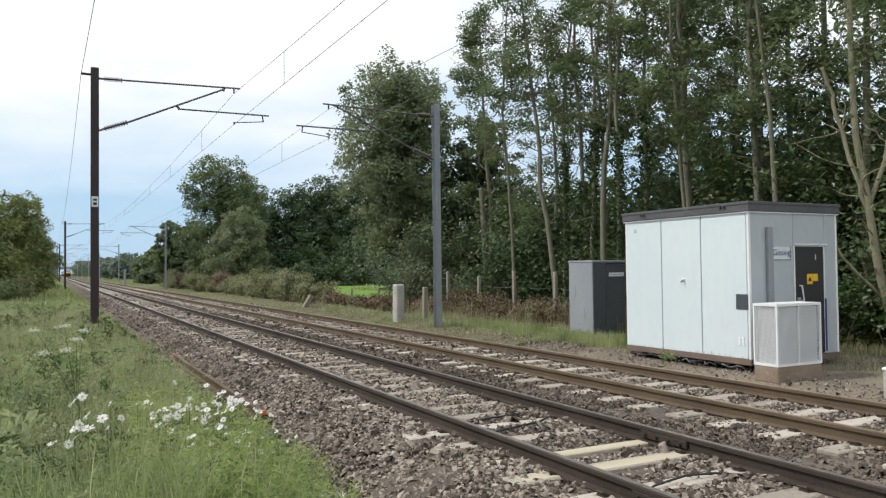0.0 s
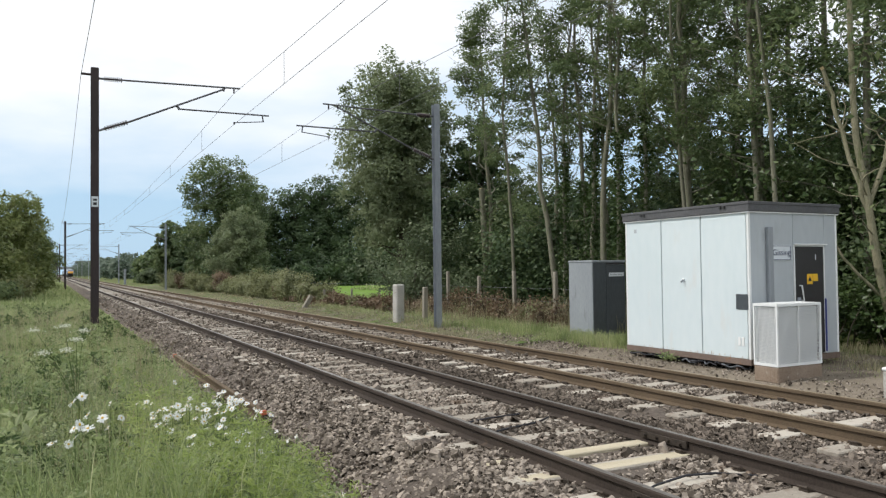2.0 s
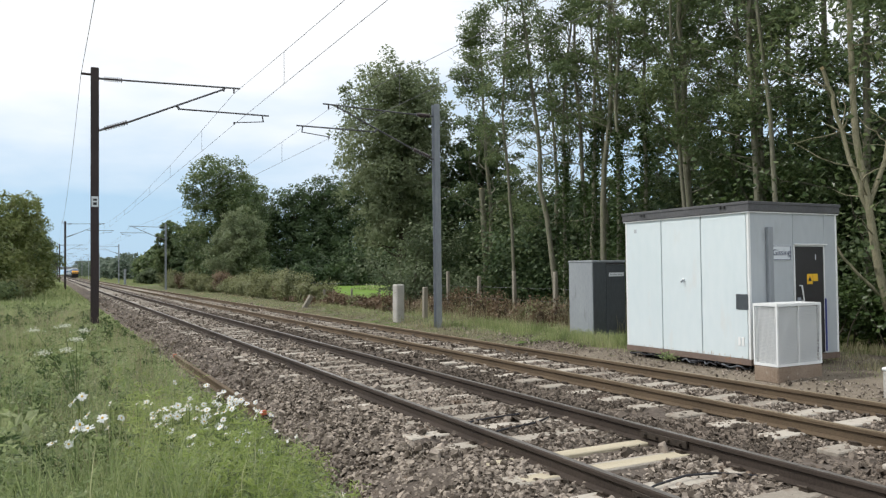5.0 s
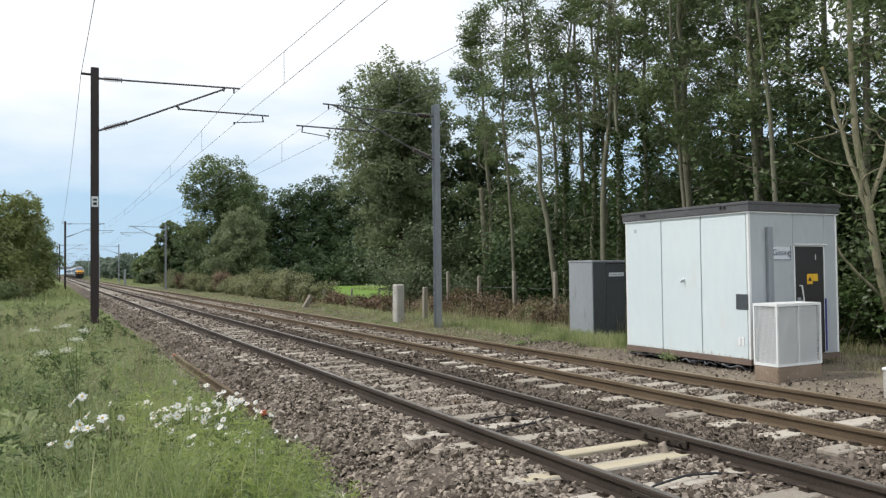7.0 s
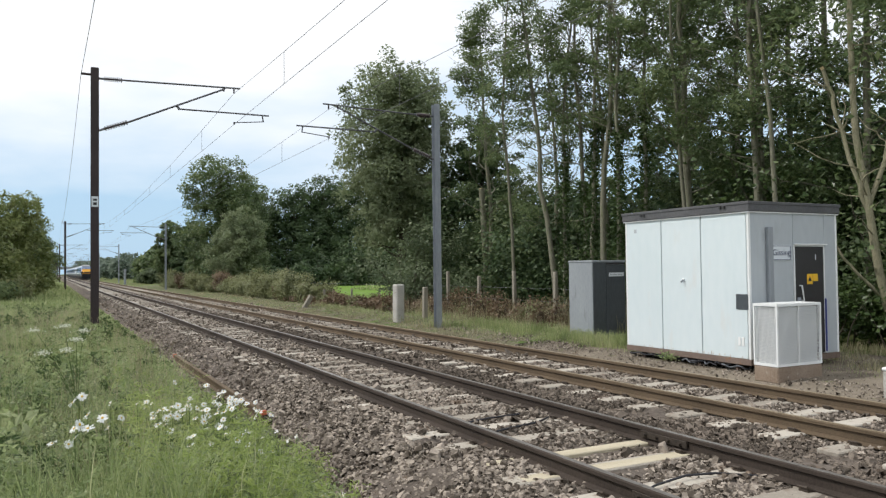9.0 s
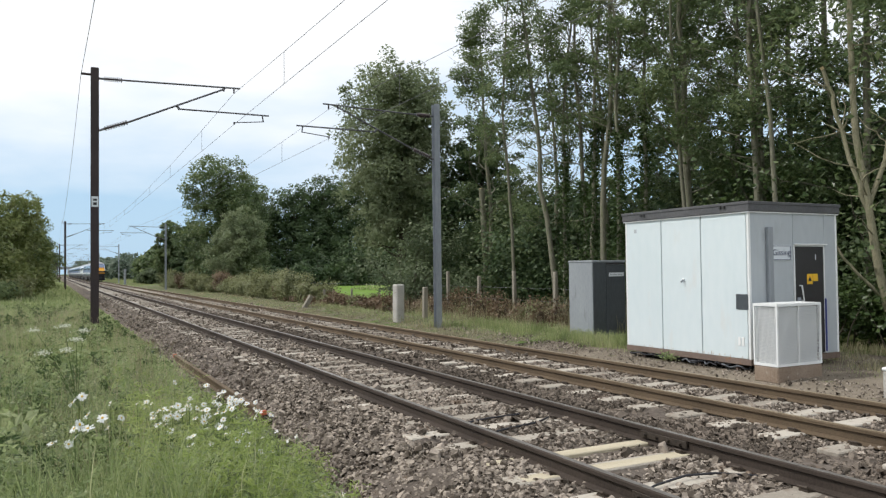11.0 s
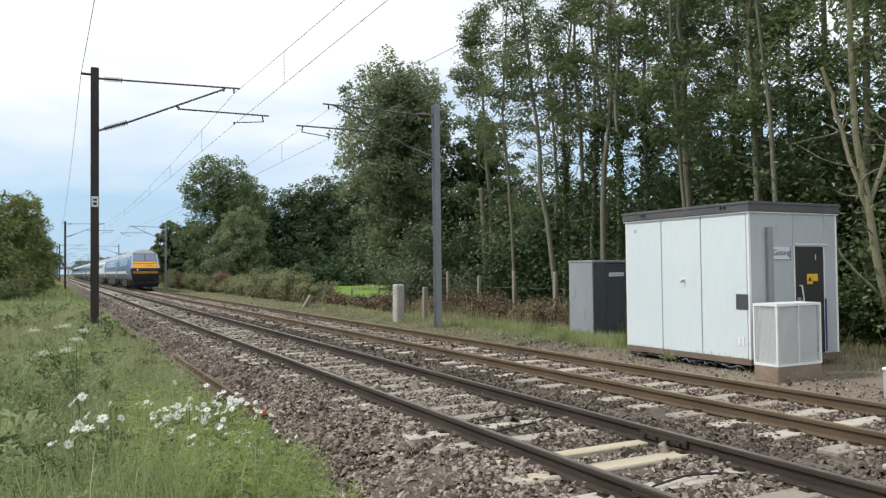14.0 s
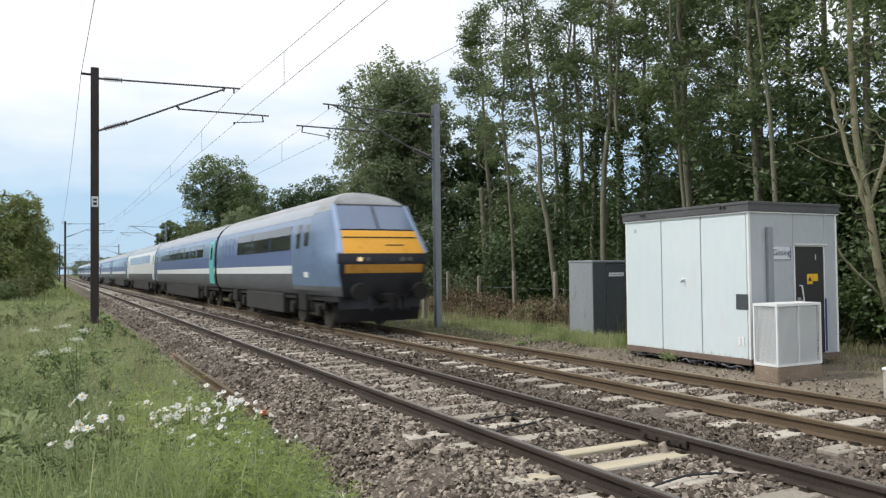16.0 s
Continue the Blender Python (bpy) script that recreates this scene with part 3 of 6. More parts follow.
cable("bonding_cable", [(R1 + 0.1, 4.62, -0.15), (R1 + 0.4, 4.75, -0.13), (R1 + 0.8, 4.82, -0.12), (R1 + 1.1, 4.78, -0.13), (R1 + 1.4, 4.6, -0.15)], 0.010, M_INK, "black rubber bonding cable lying across the sleepers")
cable("bonding_cable", [(R1 + 0.1, 7.1, -0.15), (R1 + 0.5, 7.2, -0.13), (R1 + 1.0, 7.3, -0.12), (R1 + 1.35, 7.6, -0.15)], 0.012, M_INK, "thin black cable lying across the ballast")
cable("bonding_cable", [(R1 + 0.1, 7.75, -0.15), (R1 + 0.7, 7.85, -0.135), (R1 + 1.3, 7.95, -0.15)], 0.012, M_INK, "thin black cable lying across the ballast")

# spare rail on the shoulder of the bed
spare = thing("spare_rail", pose(2.64, 0, -0.295, 0, 0, 0.2), "rusty spare rail with orange painted ends lying on the ballast shoulder", "rail")
bm = bmesh.new()
pr = rail_profile(0, 0)
rings = [[bm.verts.new((a, y, z)) for a, z in pr] for y in (10.6, 15.0, 18.9)]
for r0, r1 in zip(rings, rings[1:]):
    for k in range(len(pr)):
        bm.faces.new((r0[k], r0[(k + 1) % len(pr)], r1[(k + 1) % len(pr)], r1[k]))
bm.faces.new(rings[0])
bm.faces.new(rings[-1])
bmesh.ops.recalc_face_normals(bm, faces=bm.faces)
part("rail", bm, M_RUSTY, spare)
for y in (10.57, 18.87):
    part("painted_end", boxed(-0.044, 0.044, y, y + 0.045, -0.06, 0.006, 0.008), M_ORANGE, spare, "orange painted rail end")
plank = thing("timber_offcut", pose(1.75, 19.6, -0.22, 0, 4, 12), "dark old timber offcut half sunk in the verge", "timber")
part("board", boxed(-0.55, 0.55, -0.12, 0.12, -0.07, 0.07, 0.015), M_BARKDARK, plank)

# ---- overhead line masts ----
SPAN = 68.0
MAST_Y = [22.6 + SPAN * k for k in range(-1, 9)]


def insulator(parent, a, b):
    """One turned porcelain body with nine sheds."""
    a, b = np.array(a, float), np.array(b, float)
    f, r = [0.0], [0.02]
    for k in range(9):
        c = 0.10 + 0.80 * k / 8
        f += [c - 0.028, c - 0.018, c + 0.022, c + 0.028]
        r += [0.026, 0.075, 0.060, 0.026]
    V, F = tubes([(a + (b - a) * np.array(f + [1.0])[:, None], r + [0.02])], 8)
    ob = arrays("insulator", V, F, M_INSUL, parent)
    ob["label"] = "ribbed brown insulator"
    return ob


def mast(x, y, side, paint, top, colour):
    """side +1: bracket reaches to +x."""
    t = thing("overhead_line_mast", pose(x, y, -0.3), f"{colour} steel overhead line mast with a bracket over the track", "mast", "overhead line masts")
    bm = bmesh.new()
    h = top + 0.3
    quarter = [(0.1, 0.105), (0.1, 0.093), (0.006, 0.093)]
    ring = [(x, y) for x, y in quarter] + [(x, -y) for x, y in reversed(quarter)] + [(-x, -y) for x, y in quarter] + [(-x, y) for x, y in reversed(quarter)]
    foot = [bm.verts.new((x, y, 0)) for x, y in ring]
    head = [bm.verts.new((x, y, h)) for x, y in ring]
    for i in range(len(ring)):
        bm.faces.new((foot[i], foot[(i + 1) % len(ring)], head[(i + 1) % len(ring)], head[i]))
    bm.faces.new(head)
    bmesh.ops.recalc_face_normals(bm, faces=bm.faces)
    part("column", bm, paint, t)
    part("footing", boxed(-0.3, 0.3, -0.3, 0.3, -0.4, -0.03, 0.03), M_CONC, t, "weathered concrete footing")
    s, z0 = side, 0.3 if side > 0 else 0.08
    bm = bmesh.new()
    rod(bm, (s * 0.1, 0, z0 + 6.93), (s * 0.22, 0, z0 + 6.93), 0.03)
    rod(bm, (s * 0.68, 0, z0 + 6.94), (s * 3.90, 0, z0 + 7.02), 0.025)
    part("top_tube", bm, M_TUBE, t, "grey horizontal bracket tube")
    bm = bmesh.new()
    rod(bm, (s * 0.1, 0, z0 + 5.5), (s * 0.25, 0, z0 + 5.57), 0.03)
    rod(bm, (s * 0.82, 0, z0 + 5.78), (s * 3.42, 0, z0 + 6.95), 0.027)
    part("strut", bm, M_TUBE, t, "grey sloping bracket strut")
    insulator(t, (s * 0.2, 0, z0 + 6.93), (s * 0.72, 0, z0 + 6.94))
    insulator(t, (s * 0.2, 0, z0 + 5.55), (s * 0.86, 0, z0 + 5.80))
    bm = bmesh.new()
    rod(bm, (s * 2.12, 0, z0 + 6.36), (s * 2.2, 0, z0 + 6.25), 0.035)
    rod(bm, (s * 2.15, 0, z0 + 6.27), (s * 4.75, 0, z0 + 6.28), 0.023)
    part("registration_arm", bm, M_TUBE, t)
    bm = bmesh.new()
    rod(bm, (s * 4.55, 0, z0 + 6.28), (s * 4.58, 0, z0 + 6.08), 0.02, sides=6)
    rod(bm, (s * 4.57, 0, z0 + 6.09), (s * 3.72, 0, z0 + 6.0), 0.014, sides=6)
    rod(bm, (s * 3.72, 0, z0 + 6.02), (s * 3.72, 0, z0 + 5.94), 0.025, sides=6)
    part("steady_arm", bm, M_TUBE, t)
    bm = bmesh.new()
    rod(bm, (s * 3.72, 0, z0 + 7.02), (s * 3.72, 0, z0 + 6.86), 0.025, sides=6)
    part("wire_clamp", bm, M_INSUL, t)
    part("strut_clamp", rodded((s * 3.45, 0, z0 + 7.0), (s * 3.42, 0, z0 + 6.9), 0.03, sides=6), M_INSUL, t)
    if side > 0:
        part("earth_wire_bracket", rodded((-0.34, 0, z0 + 7.02), (-0.05, 0, z0 + 7.02), 0.035), M_INSUL, t)
    return t


for k, y in enumerate(MAST_Y):
    a = mast(1.02 if k < 2 else 1.22, y, 1, M_MASTBROWN, 7.2, "dark brown")
    b = mast(11.36, y, -1, M_GALV, 7.12, "grey galvanised")
    if k == 1:
        pl = part("mast_plate", boxed(-0.085, 0.085, -0.128, -0.112, 3.72, 4.0), M_SIGN, a, "small white plate with unreadable marks")
        part("mark", boxed(-0.045, 0.045, -0.131, -0.127, 3.88, 3.94), M_INK, pl)
        part("mark", boxed(-0.045, 0.045, -0.131, -0.127, 3.77, 3.84), M_INK, pl)


def hung(a, b, sag, n=24):
    t = np.linspace(0, 1, n)[:, None]
    p = np.asarray(a, float) * (1 - t) + np.asarray(b, float) * t
    p[:, 2] -= sag * 4 * t[:, 0] * (1 - t[:, 0])
    return p


def overhead(xc, name_label, drop=0.0):
    """Contact wire, sagging messenger and droppers of one track, over all spans."""
    t = thing("overhead_wire", pose(xc, 0, -drop), name_label, "overhead wire", "overhead wires")
    con, mes, dro = [], [], []
    for y0, y1 in zip(MAST_Y, MAST_Y[1:]):
        con.append((hung((0, y0, 5.95), (0, y1, 5.95), 0.05), [0.006] * 24))
        m = hung((0, y0, 6.86), (0, y1, 6.86), 0.62)
        mes.append((m, [0.006] * 24))
        for f in np.linspace(0.08, 0.92, 8):
            q = hung((0, y0, 6.86), (0, y1, 6.86), 0.62, 101)[int(f * 100)]
            dro.append(((q, (0, q[1], 5.93)), [0.006, 0.006]))
    for nm, paths in (("contact_wire", con), ("messenger_wire", mes), ("dropper", dro)):
        for q in paths:
            V, F = tubes([q], 5)
            arrays(nm, V, F, M_WIRE, t)
    return t


for a, b in zip(MAST_Y, MAST_Y[1:]):
    V, F = tubes([(hung((0.68 if a < 80 else 0.88, a, 6.98), (0.68 if b < 80 else 0.88, b, 6.98), 0.9), [0.007] * 24)], 5)
    tagged(arrays("earth_wire", V, F, M_WIRE), "thin sagging earth wire carried by the brown masts", "overhead wire", "overhead wires")
overhead(4.74, "taut grey contact and messenger wires over the near track")
overhead(7.64, "taut grey contact and messenger wires over the far track", 0.22)


# ---- equipment hut ----
def writing(body, size, m, material, parent, name="lettering"):
    cu = bpy.data.curves.new(name, "FONT")
    cu.body, cu.size, cu.extrude = body, size, 0.002
    cu.align_x, cu.align_y = "CENTER", "CENTER"
    tmp = bpy.data.objects.new(name, cu)
    scene.collection.objects.link(tmp)
    me = bpy.data.meshes.new_from_object(tmp.evaluated_get(bpy.context.evaluated_depsgraph_get()))
    bpy.data.objects.remove(tmp)
    me.materials.append(material)
    ob = new(name, me)
    ob.parent, ob.matrix_basis = parent, m
    return ob


HX0, HX1, HY0, HY1 = 11.26, 13.70, 9.80, 13.14
hut = thing("equipment_hut", pose(HX0, HY0, -0.3), "off-white panelled lineside equipment hut with a dark flat roof edge", "hut")
W, D = HX1 - HX0, HY1 - HY0
Z0, Z1, Z2 = 0.23, 2.92, 3.10                      # wall foot, wall head, roof top above the hut's base
part("core", boxed(0.05, W - 0.05, 0.05, D - 0.05, Z0 + 0.01, Z1), M_SEAM, hut, "dark wall core showing in the joints")
cuts = [0.0, 1.16, 2.24, D]
for y0, y1 in zip(cuts, cuts[1:]):
    part("wall_panel", boxed(0.0, 0.045, y0 + (0.064 if y0 == 0 else 0.011), y1 - 0.011, Z0, Z1 - 0.02, 0.006), M_WHITE, hut)
for y0, y1 in zip(cuts, cuts[1:]):
    part("wall_panel", boxed(W - 0.045, W, y0 + 0.008, y1 - 0.008, Z0, Z1 - 0.02, 0.006), M_WHITE, hut)
part("wall_panel", boxed(0.05, W - 0.05, D - 0.045, D, Z0, Z1 - 0.02, 0.006), M_WHITE, hut)
# end panels are coloured darker than the sides to stand for shade
part("end_panel", boxed(0.05, 1.175, 0.0, 0.045, Z0, Z1 - 0.02, 0.006), M_ENDSHADE, hut)
part("end_panel", boxed(1.185, 2.06, 0.0, 0.045, 2.31, Z1 - 0.02, 0.006), M_ENDSHADE, hut)
part("end_panel", boxed(2.07, W - 0.05, 0.0, 0.045, Z0, Z1 - 0.02, 0.006), M_ENDSHADE, hut)
for x, y in ((-0.004, -0.004), (W - 0.05, -0.004), (-0.004, D - 0.05), (W - 0.05, D - 0.05)):
    part("corner_trim", boxed(x, x + 0.054, y, y + 0.054, Z0 - 0.005, Z1 - 0.01, 0.008), M_TRIM, hut)
roof = part("roof", boxed(-0.05, W + 0.05, -0.05, D + 0.05, Z1, Z2, 0.012), M_FELT, hut, "dark grey overhanging flat roof edge")
part("roof_lip", boxed(-0.062, W + 0.062, -0.062, D + 0.062, Z2 - 0.05, Z2 + 0.006, 0.008), M_FELT, roof)
part("drip_strip", boxed(-0.03, W + 0.03, -0.03, D + 0.03, Z1 - 0.022, Z1 + 0.004), M_TRIM, roof, "thin pale strip under the roof edge")
for y in (0.55, 2.72):
    part("lifting_eye", box(boxed(-0.085, -0.055, y - 0.07, y - 0.02, 3.0, 3.05, 0.006), -0.085, -0.055, y + 0.02, y + 0.07, 3.0, 3.05, 0.006), M_SEAM, roof)
part("sill_beam", boxed(-0.015, 0.10, -0.01, D + 0.01, 0.115, Z0 - 0.004, 0.008), M_SILL, hut, "rusting brown steel base beam")
part("sill_beam", boxed(W - 0.10, W + 0.015, -0.01, D + 0.01, 0.115, Z0 - 0.004, 0.008), M_SILL, hut)
part("sill_beam", boxed(0.105, W - 0.105, -0.01, 0.10, 0.115, Z0 - 0.004, 0.008), M_SILL, hut)
for x in (0.05, W - 0.17):
    for y in (0.35, 1.3, 2.2, 2.85):
        part("support_leg", boxed(x, x + 0.05, y, y + 0.05, -0.14, 0.12, 0.004), M_SILL, hut)
        part("foot_slab", boxed(x - 0.12, x + 0.18, y - 0.14, y + 0.2, -0.18, -0.06, 0.012), M_CONC, hut, "weathered concrete pad")
door = part("door", boxed(1.215, 2.025, -0.004, 0.03, Z0 + 0.02, 2.28, 0.006), M_DOOR, hut, "dark brown closed steel door")
part("door_frame", box(box(boxed(1.185, 1.213, -0.012, 0.04, Z0, 2.31), 2.027, 2.055, -0.012, 0.04, Z0, 2.31), 1.213, 2.027, -0.012, 0.04, 2.283, 2.31), M_TRIM, hut)
part("door_canopy", boxed(1.17, 2.11, -0.045, -0.013, 2.31, 2.335, 0.004), M_TRIM, hut, "thin pale drip ledge above the door")
bm = bmesh.new()
rod(bm, (1.33, -0.005, 1.54), (1.33, -0.055, 1.54), 0.012, sides=6)
rod(bm, (1.33, -0.055, 1.55), (1.38, -0.06, 1.26), 0.014, sides=6)
rod(bm, (1.38, -0.005, 1.26), (1.38, -0.06, 1.26), 0.012, sides=6)
part("door_handle", bm, M_TRIM, door, "pale bent bar door handle")
part("lock_box", boxed(1.25, 1.34, -0.03, -0.005, 1.02, 1.32, 0.006), M_GREYMETAL, door, "grey steel lock box")
part("door_label", boxed(1.79, 1.81, -0.007, -0.0035, 2.02, 2.13), M_SIGN, door, "small white strip of unreadable marks")
warn = part("warning_sign", boxed(1.545, 1.70, -0.008, -0.004, 1.565, 1.76), M_YELLOW, door, "yellow electrical warning sign")
bm = bmesh.new()
vs = [bm.verts.new(p) for p in ((1.57, -0.0095, 1.62), (1.675, -0.0095, 1.62), (1.6225, -0.0095, 1.72))]
bm.faces.new(vs)
part("triangle_mark", bm, M_INK, warn)
part("warning_sign", boxed(1.71, 1.85, -0.008, -0.004, 1.62, 1.76), M_YELLOW, door, "plain yellow warning sign")
part("kick_edge", boxed(2.03, 2.075, -0.02, -0.0125, 0.27, 1.28), M_BLUE, hut, "deep blue painted strip beside the door")
signpost = part("mounting_channel", boxed(0.43, 0.565, -0.07, -0.005, 1.05, 2.64, 0.006), M_GREYMETAL, hut, "grey steel channel fixed to the end wall")
plate = part("name_board", boxed(0.575, 1.10, -0.016, -0.004, 2.02, 2.305, 0.004), M_SIGN, hut, "white name board with a black border")
part("border", box(box(box(boxed(0.585, 1.09, -0.019, -0.0155, 2.285, 2.295), 0.585, 1.09, -0.019, -0.0155, 2.03, 2.04), 0.585, 0.595, -0.019, -0.0155, 2.04, 2.285), 1.08, 1.09, -0.019, -0.0155, 2.04, 2.285), M_BLUEINK, plate)
writing("Gissing", 0.165, pose(0.838, -0.019, 2.165, 90, 0, 0), M_BLUEINK, plate)
part("wall_plate", boxed(-0.014, -0.002, 0.035, 0.31, 1.13, 1.41, 0.005), M_CABDARK, hut, "dull dark grey cover plate")
sock = part("outlet", boxed(-0.02, -0.002, 1.59, 1.65, 1.63, 1.69, 0.004), M_TRIM, hut, "small pale outlet on the wall")
part("spout", rodded((-0.02, 1.62, 1.66), (-0.07, 1.62, 1.62), 0.018), M_GREYMETAL, sock)
for y in (0.17, 0.25):
    part("vent_cover", boxed(-0.012, -0.001, y - 0.03, y + 0.03, 0.46, 0.62, 0.004), M_TRIM, hut, "small white vent cover")
part("faded_sticker", boxed(-0.003, -0.0005, 2.98, 3.06, 2.66, 2.74), M_ENDSHADE, hut)

bm = bmesh.new()
rng = np.random.default_rng(8)
for y in np.sort(rng.uniform(0.15, 3.2, 26)):
    hh, w = rng.uniform(0.015, 0.07), rng.uniform(0.004, 0.016)
    box(bm, -0.0018, -0.0004, y - w, y + w, Z0 + 0.004, Z0 + 0.004 + hh)
part("rust_stain", bm, M_STAIN, hut, "thin brown rust runs at the panel foot")["kind"] = "stuff"

# caged air conditioning unit on its plinth
cage = thing("air_conditioning_cage", pose(10.81, 8.86, -0.3), "white framed wire mesh cage over an outdoor cooling unit", "air conditioner")
CW, CD, CB, CT = 1.12, 0.50, 0.22, 1.28
part("plinth", boxed(-0.0, CW, 0.0, CD, -0.06, CB - 0.004, 0.02), M_PLINTH, cage, "stained brown concrete plinth")
for x in (0, CW - 0.035):
    for y in (0, CD - 0.035):
        part("corner_post", boxed(x, x + 0.035, y, y + 0.035, CB, CT, 0.004), M_TRIM, cage)
for z in (CB, CT - 0.045):
    part("rim", box(box(box(boxed(0.035, CW - 0.035, 0, 0.035, z, z + 0.045), 0.035, CW - 0.035, CD - 0.035, CD, z, z + 0.045), 0, 0.035, 0.035, CD - 0.035, z, z + 0.045), CW - 0.035, CW, 0.035, CD - 0.035, z, z + 0.045), M_TRIM, cage)
part("centre_bar", boxed(0.53, 0.555, 0.002, 0.03, CB + 0.045, CT - 0.045), M_TRIM, cage)
part("top_sheet", boxed(0.035, CW - 0.035, 0.035, CD - 0.035, CT - 0.02, CT - 0.006), M_TRIM, cage)


def bars(bm, along, n, m, u0, u1, z0, z1, at):
    for k in range(1, n):
        u = u0 + (u1 - u0) * k / n
        a = (u - 0.003, u + 0.003, at - 0.002, at + 0.002, z0, z1) if along == "x" else (at - 0.002, at + 0.002, u - 0.003, u + 0.003, z0, z1)
        box(bm, *a)
    for k in range(1, m):
        z = z0 + (z1 - z0) * k / m
        a = (u0, u1, at + 0.003, at + 0.006, z - 0.003, z + 0.003) if along == "x" else (at + 0.003, at + 0.006, u0, u1, z - 0.003, z + 0.003)
        box(bm, *a)
    return bm


part("mesh_panel", bars(bmesh.new(), "x", 40, 40, 0.035, CW - 0.035, CB + 0.045, CT - 0.045, 0.015), M_TRIM, cage, "fine pale wire mesh")
part("mesh_panel", bars(bmesh.new(), "y", 17, 40, 0.035, CD - 0.035, CB + 0.045, CT - 0.045, 0.015), M_TRIM, cage, "fine pale wire mesh")
unit = part("cooling_unit", boxed(0.05, CW - 0.06, 0.045, CD - 0.06, CB + 0.01, CT - 0.06, 0.02), M_MESH, cage, "pale grey cooling unit behind the mesh")

# grey relay cabinet
cab = thing("relay_cabinet", pose(13.39, 17.02, -0.32), "tall grey steel relay cabinet with a darker door side", "cabinet")
part("body", boxed(0.0, 1.15, 0.02, 1.1, 0.0, 2.12, 0.008), M_GREYMETAL, cab)
part("door", boxed(0.01, 0.46, -0.012, 0.018, 0.05, 2.08, 0.006), M_CABDARK, cab, "dark blue-grey cabinet door")
d2 = part("door", boxed(0.47, 1.14, -0.012, 0.018, 0.05, 2.02, 0.006), M_CABDARK, cab, "dark blue-grey cabinet door")
part("vent_slot", boxed(0.47, 1.14, -0.004, 0.018, 2.03, 2.08), M_SEAM, cab)
lab = part("label_plate", boxed(0.56, 1.09, -0.018, -0.0125, 1.69, 1.80), M_SIGN, d2, "white label strip with unreadable writing")
for k in range(5):
    part("mark", boxed(0.60 + 0.09 * k, 0.665 + 0.09 * k, -0.0205, -0.0175, 1.735, 1.755), M_GREYMETAL, lab)
part("lid", boxed(-0.015, 1.165, -0.015, 1.115, 2.10, 2.15, 0.008), M_GREYMETAL, cab)

# white marker box at the path's edge
mk = thing("marker_post", pose(10.98, 7.02, -0.36), "short white concrete marker post beside the path", "marker post")
part("post", boxed(-0.09, 0.09, -0.09, 0.09, 0, 0.42, 0.02), M_CONC, mk)
part("cap", boxed(-0.1, 0.1, -0.1, 0.1, 0.42, 0.47, 0.015), M_TRIM, mk, "white painted cap")

# things under and behind the hut
rng = np.random.default_rng(5)
for k in range(9):
    y = 9.95 + 0.30 * k
    pts = [(HX0 + 0.35, y + rng.uniform(-0.1, 0.1), -0.12)]
    for j in range(5):
        pts.append((HX0 + rng.uniform(-0.12, 0.12), y + 0.16 * j + rng.uniform(-0.08, 0.08), -0.285 + 0.09 * abs(math.sin(j * 1.7 + k))))
    pts.append((HX0 + 0.4, y + 0.85, -0.27))
    pts = np.array(pts)
    u = np.linspace(0, len(pts) - 1, 26)
    q = np.stack([np.interp(u, np.arange(len(pts)), pts[:, i]) for i in range(3)], 1)
    q[1:-1] = (q[:-2] + 2 * q[1:-1] + q[2:]) / 4
    cable("loose_cable", q, 0.018, M_INK if k % 3 else M_RUBBLE, "black cable looping out from under the hut")
tuft = thing("ragwort", pose(HX0 - 0.14, 11.75, -0.30), "small green weed growing by the hut's base beam", "weed")
V, F = leaf_quads(rng, rng.normal(0, 1, (160, 3)) * np.array([0.07, 0.10, 0.05]) + np.array([0, 0, 0.11]), 0.06, 0.5)
arrays("leaves", V, F, M_WEED, tuft)


# ---- fence and posts ----
def post(name, x, y, h, w, material, label, lean=0.0, cat="fence post", group="lineside fence", cap=0.02):
    t = thing(name, pose(x, y, float(lie(x)), 0.4 * lean, lean, 7 * math.sin(x * y)), label, cat, group)
    bm = boxed(-w / 2, w / 2, -w / 2, w / 2, -0.15, h, cap)
    part("shaft", bm, material, t)
    return t


post("concrete_post", 11.30, 25.7, 1.42, 0.34, M_CONC, "thick weathered concrete post beside the track", 0.5, "concrete post", "", 0.04)
post("timber_post", 12.9, 26.8, 1.25, 0.17, M_POSTWOOD, "short greenish timber post by the mast", 1)
post("leaning_stub", 11.7, 38.8, 0.75, 0.22, M_POSTWOOD, "leaning old timber stub at the hedge foot", 28, "post", "")
FENCE = [(15.25, 13.0), (15.3, 15.9), (15.4, 18.8), (15.45, 21.7), (15.5, 24.4), (15.4, 26.9), (15.3, 29.4), (15.0, 32.2), (14.6, 35.5), (14.4, 39), (14.2, 43), (14.0, 47)]
for k, (x, y) in enumerate(FENCE):
    post("fence_post", x, y, (1.75 if y < 34 else 0.85) + 0.12 * math.sin(k * 2.2), 0.13 if y < 34 else 0.10, M_POSTWOOD, "silvery weathered wooden fence post", 1.5 * math.sin(k * 3.1))
for z in (0.25, 0.75, 1.2):
    V, F = tubes([(hung((x0, y0, lie(x0) + z), (x1, y1, lie(x1) + z), 0.02, 5), [0.004] * 5) for (x0, y0), (x1, y1) in zip(FENCE, FENCE[1:])], 4)
    tagged(arrays("fence_wire", V, F, M_WIRE), "slack rusty wire between the fence posts", "fence wire", "fence wires")
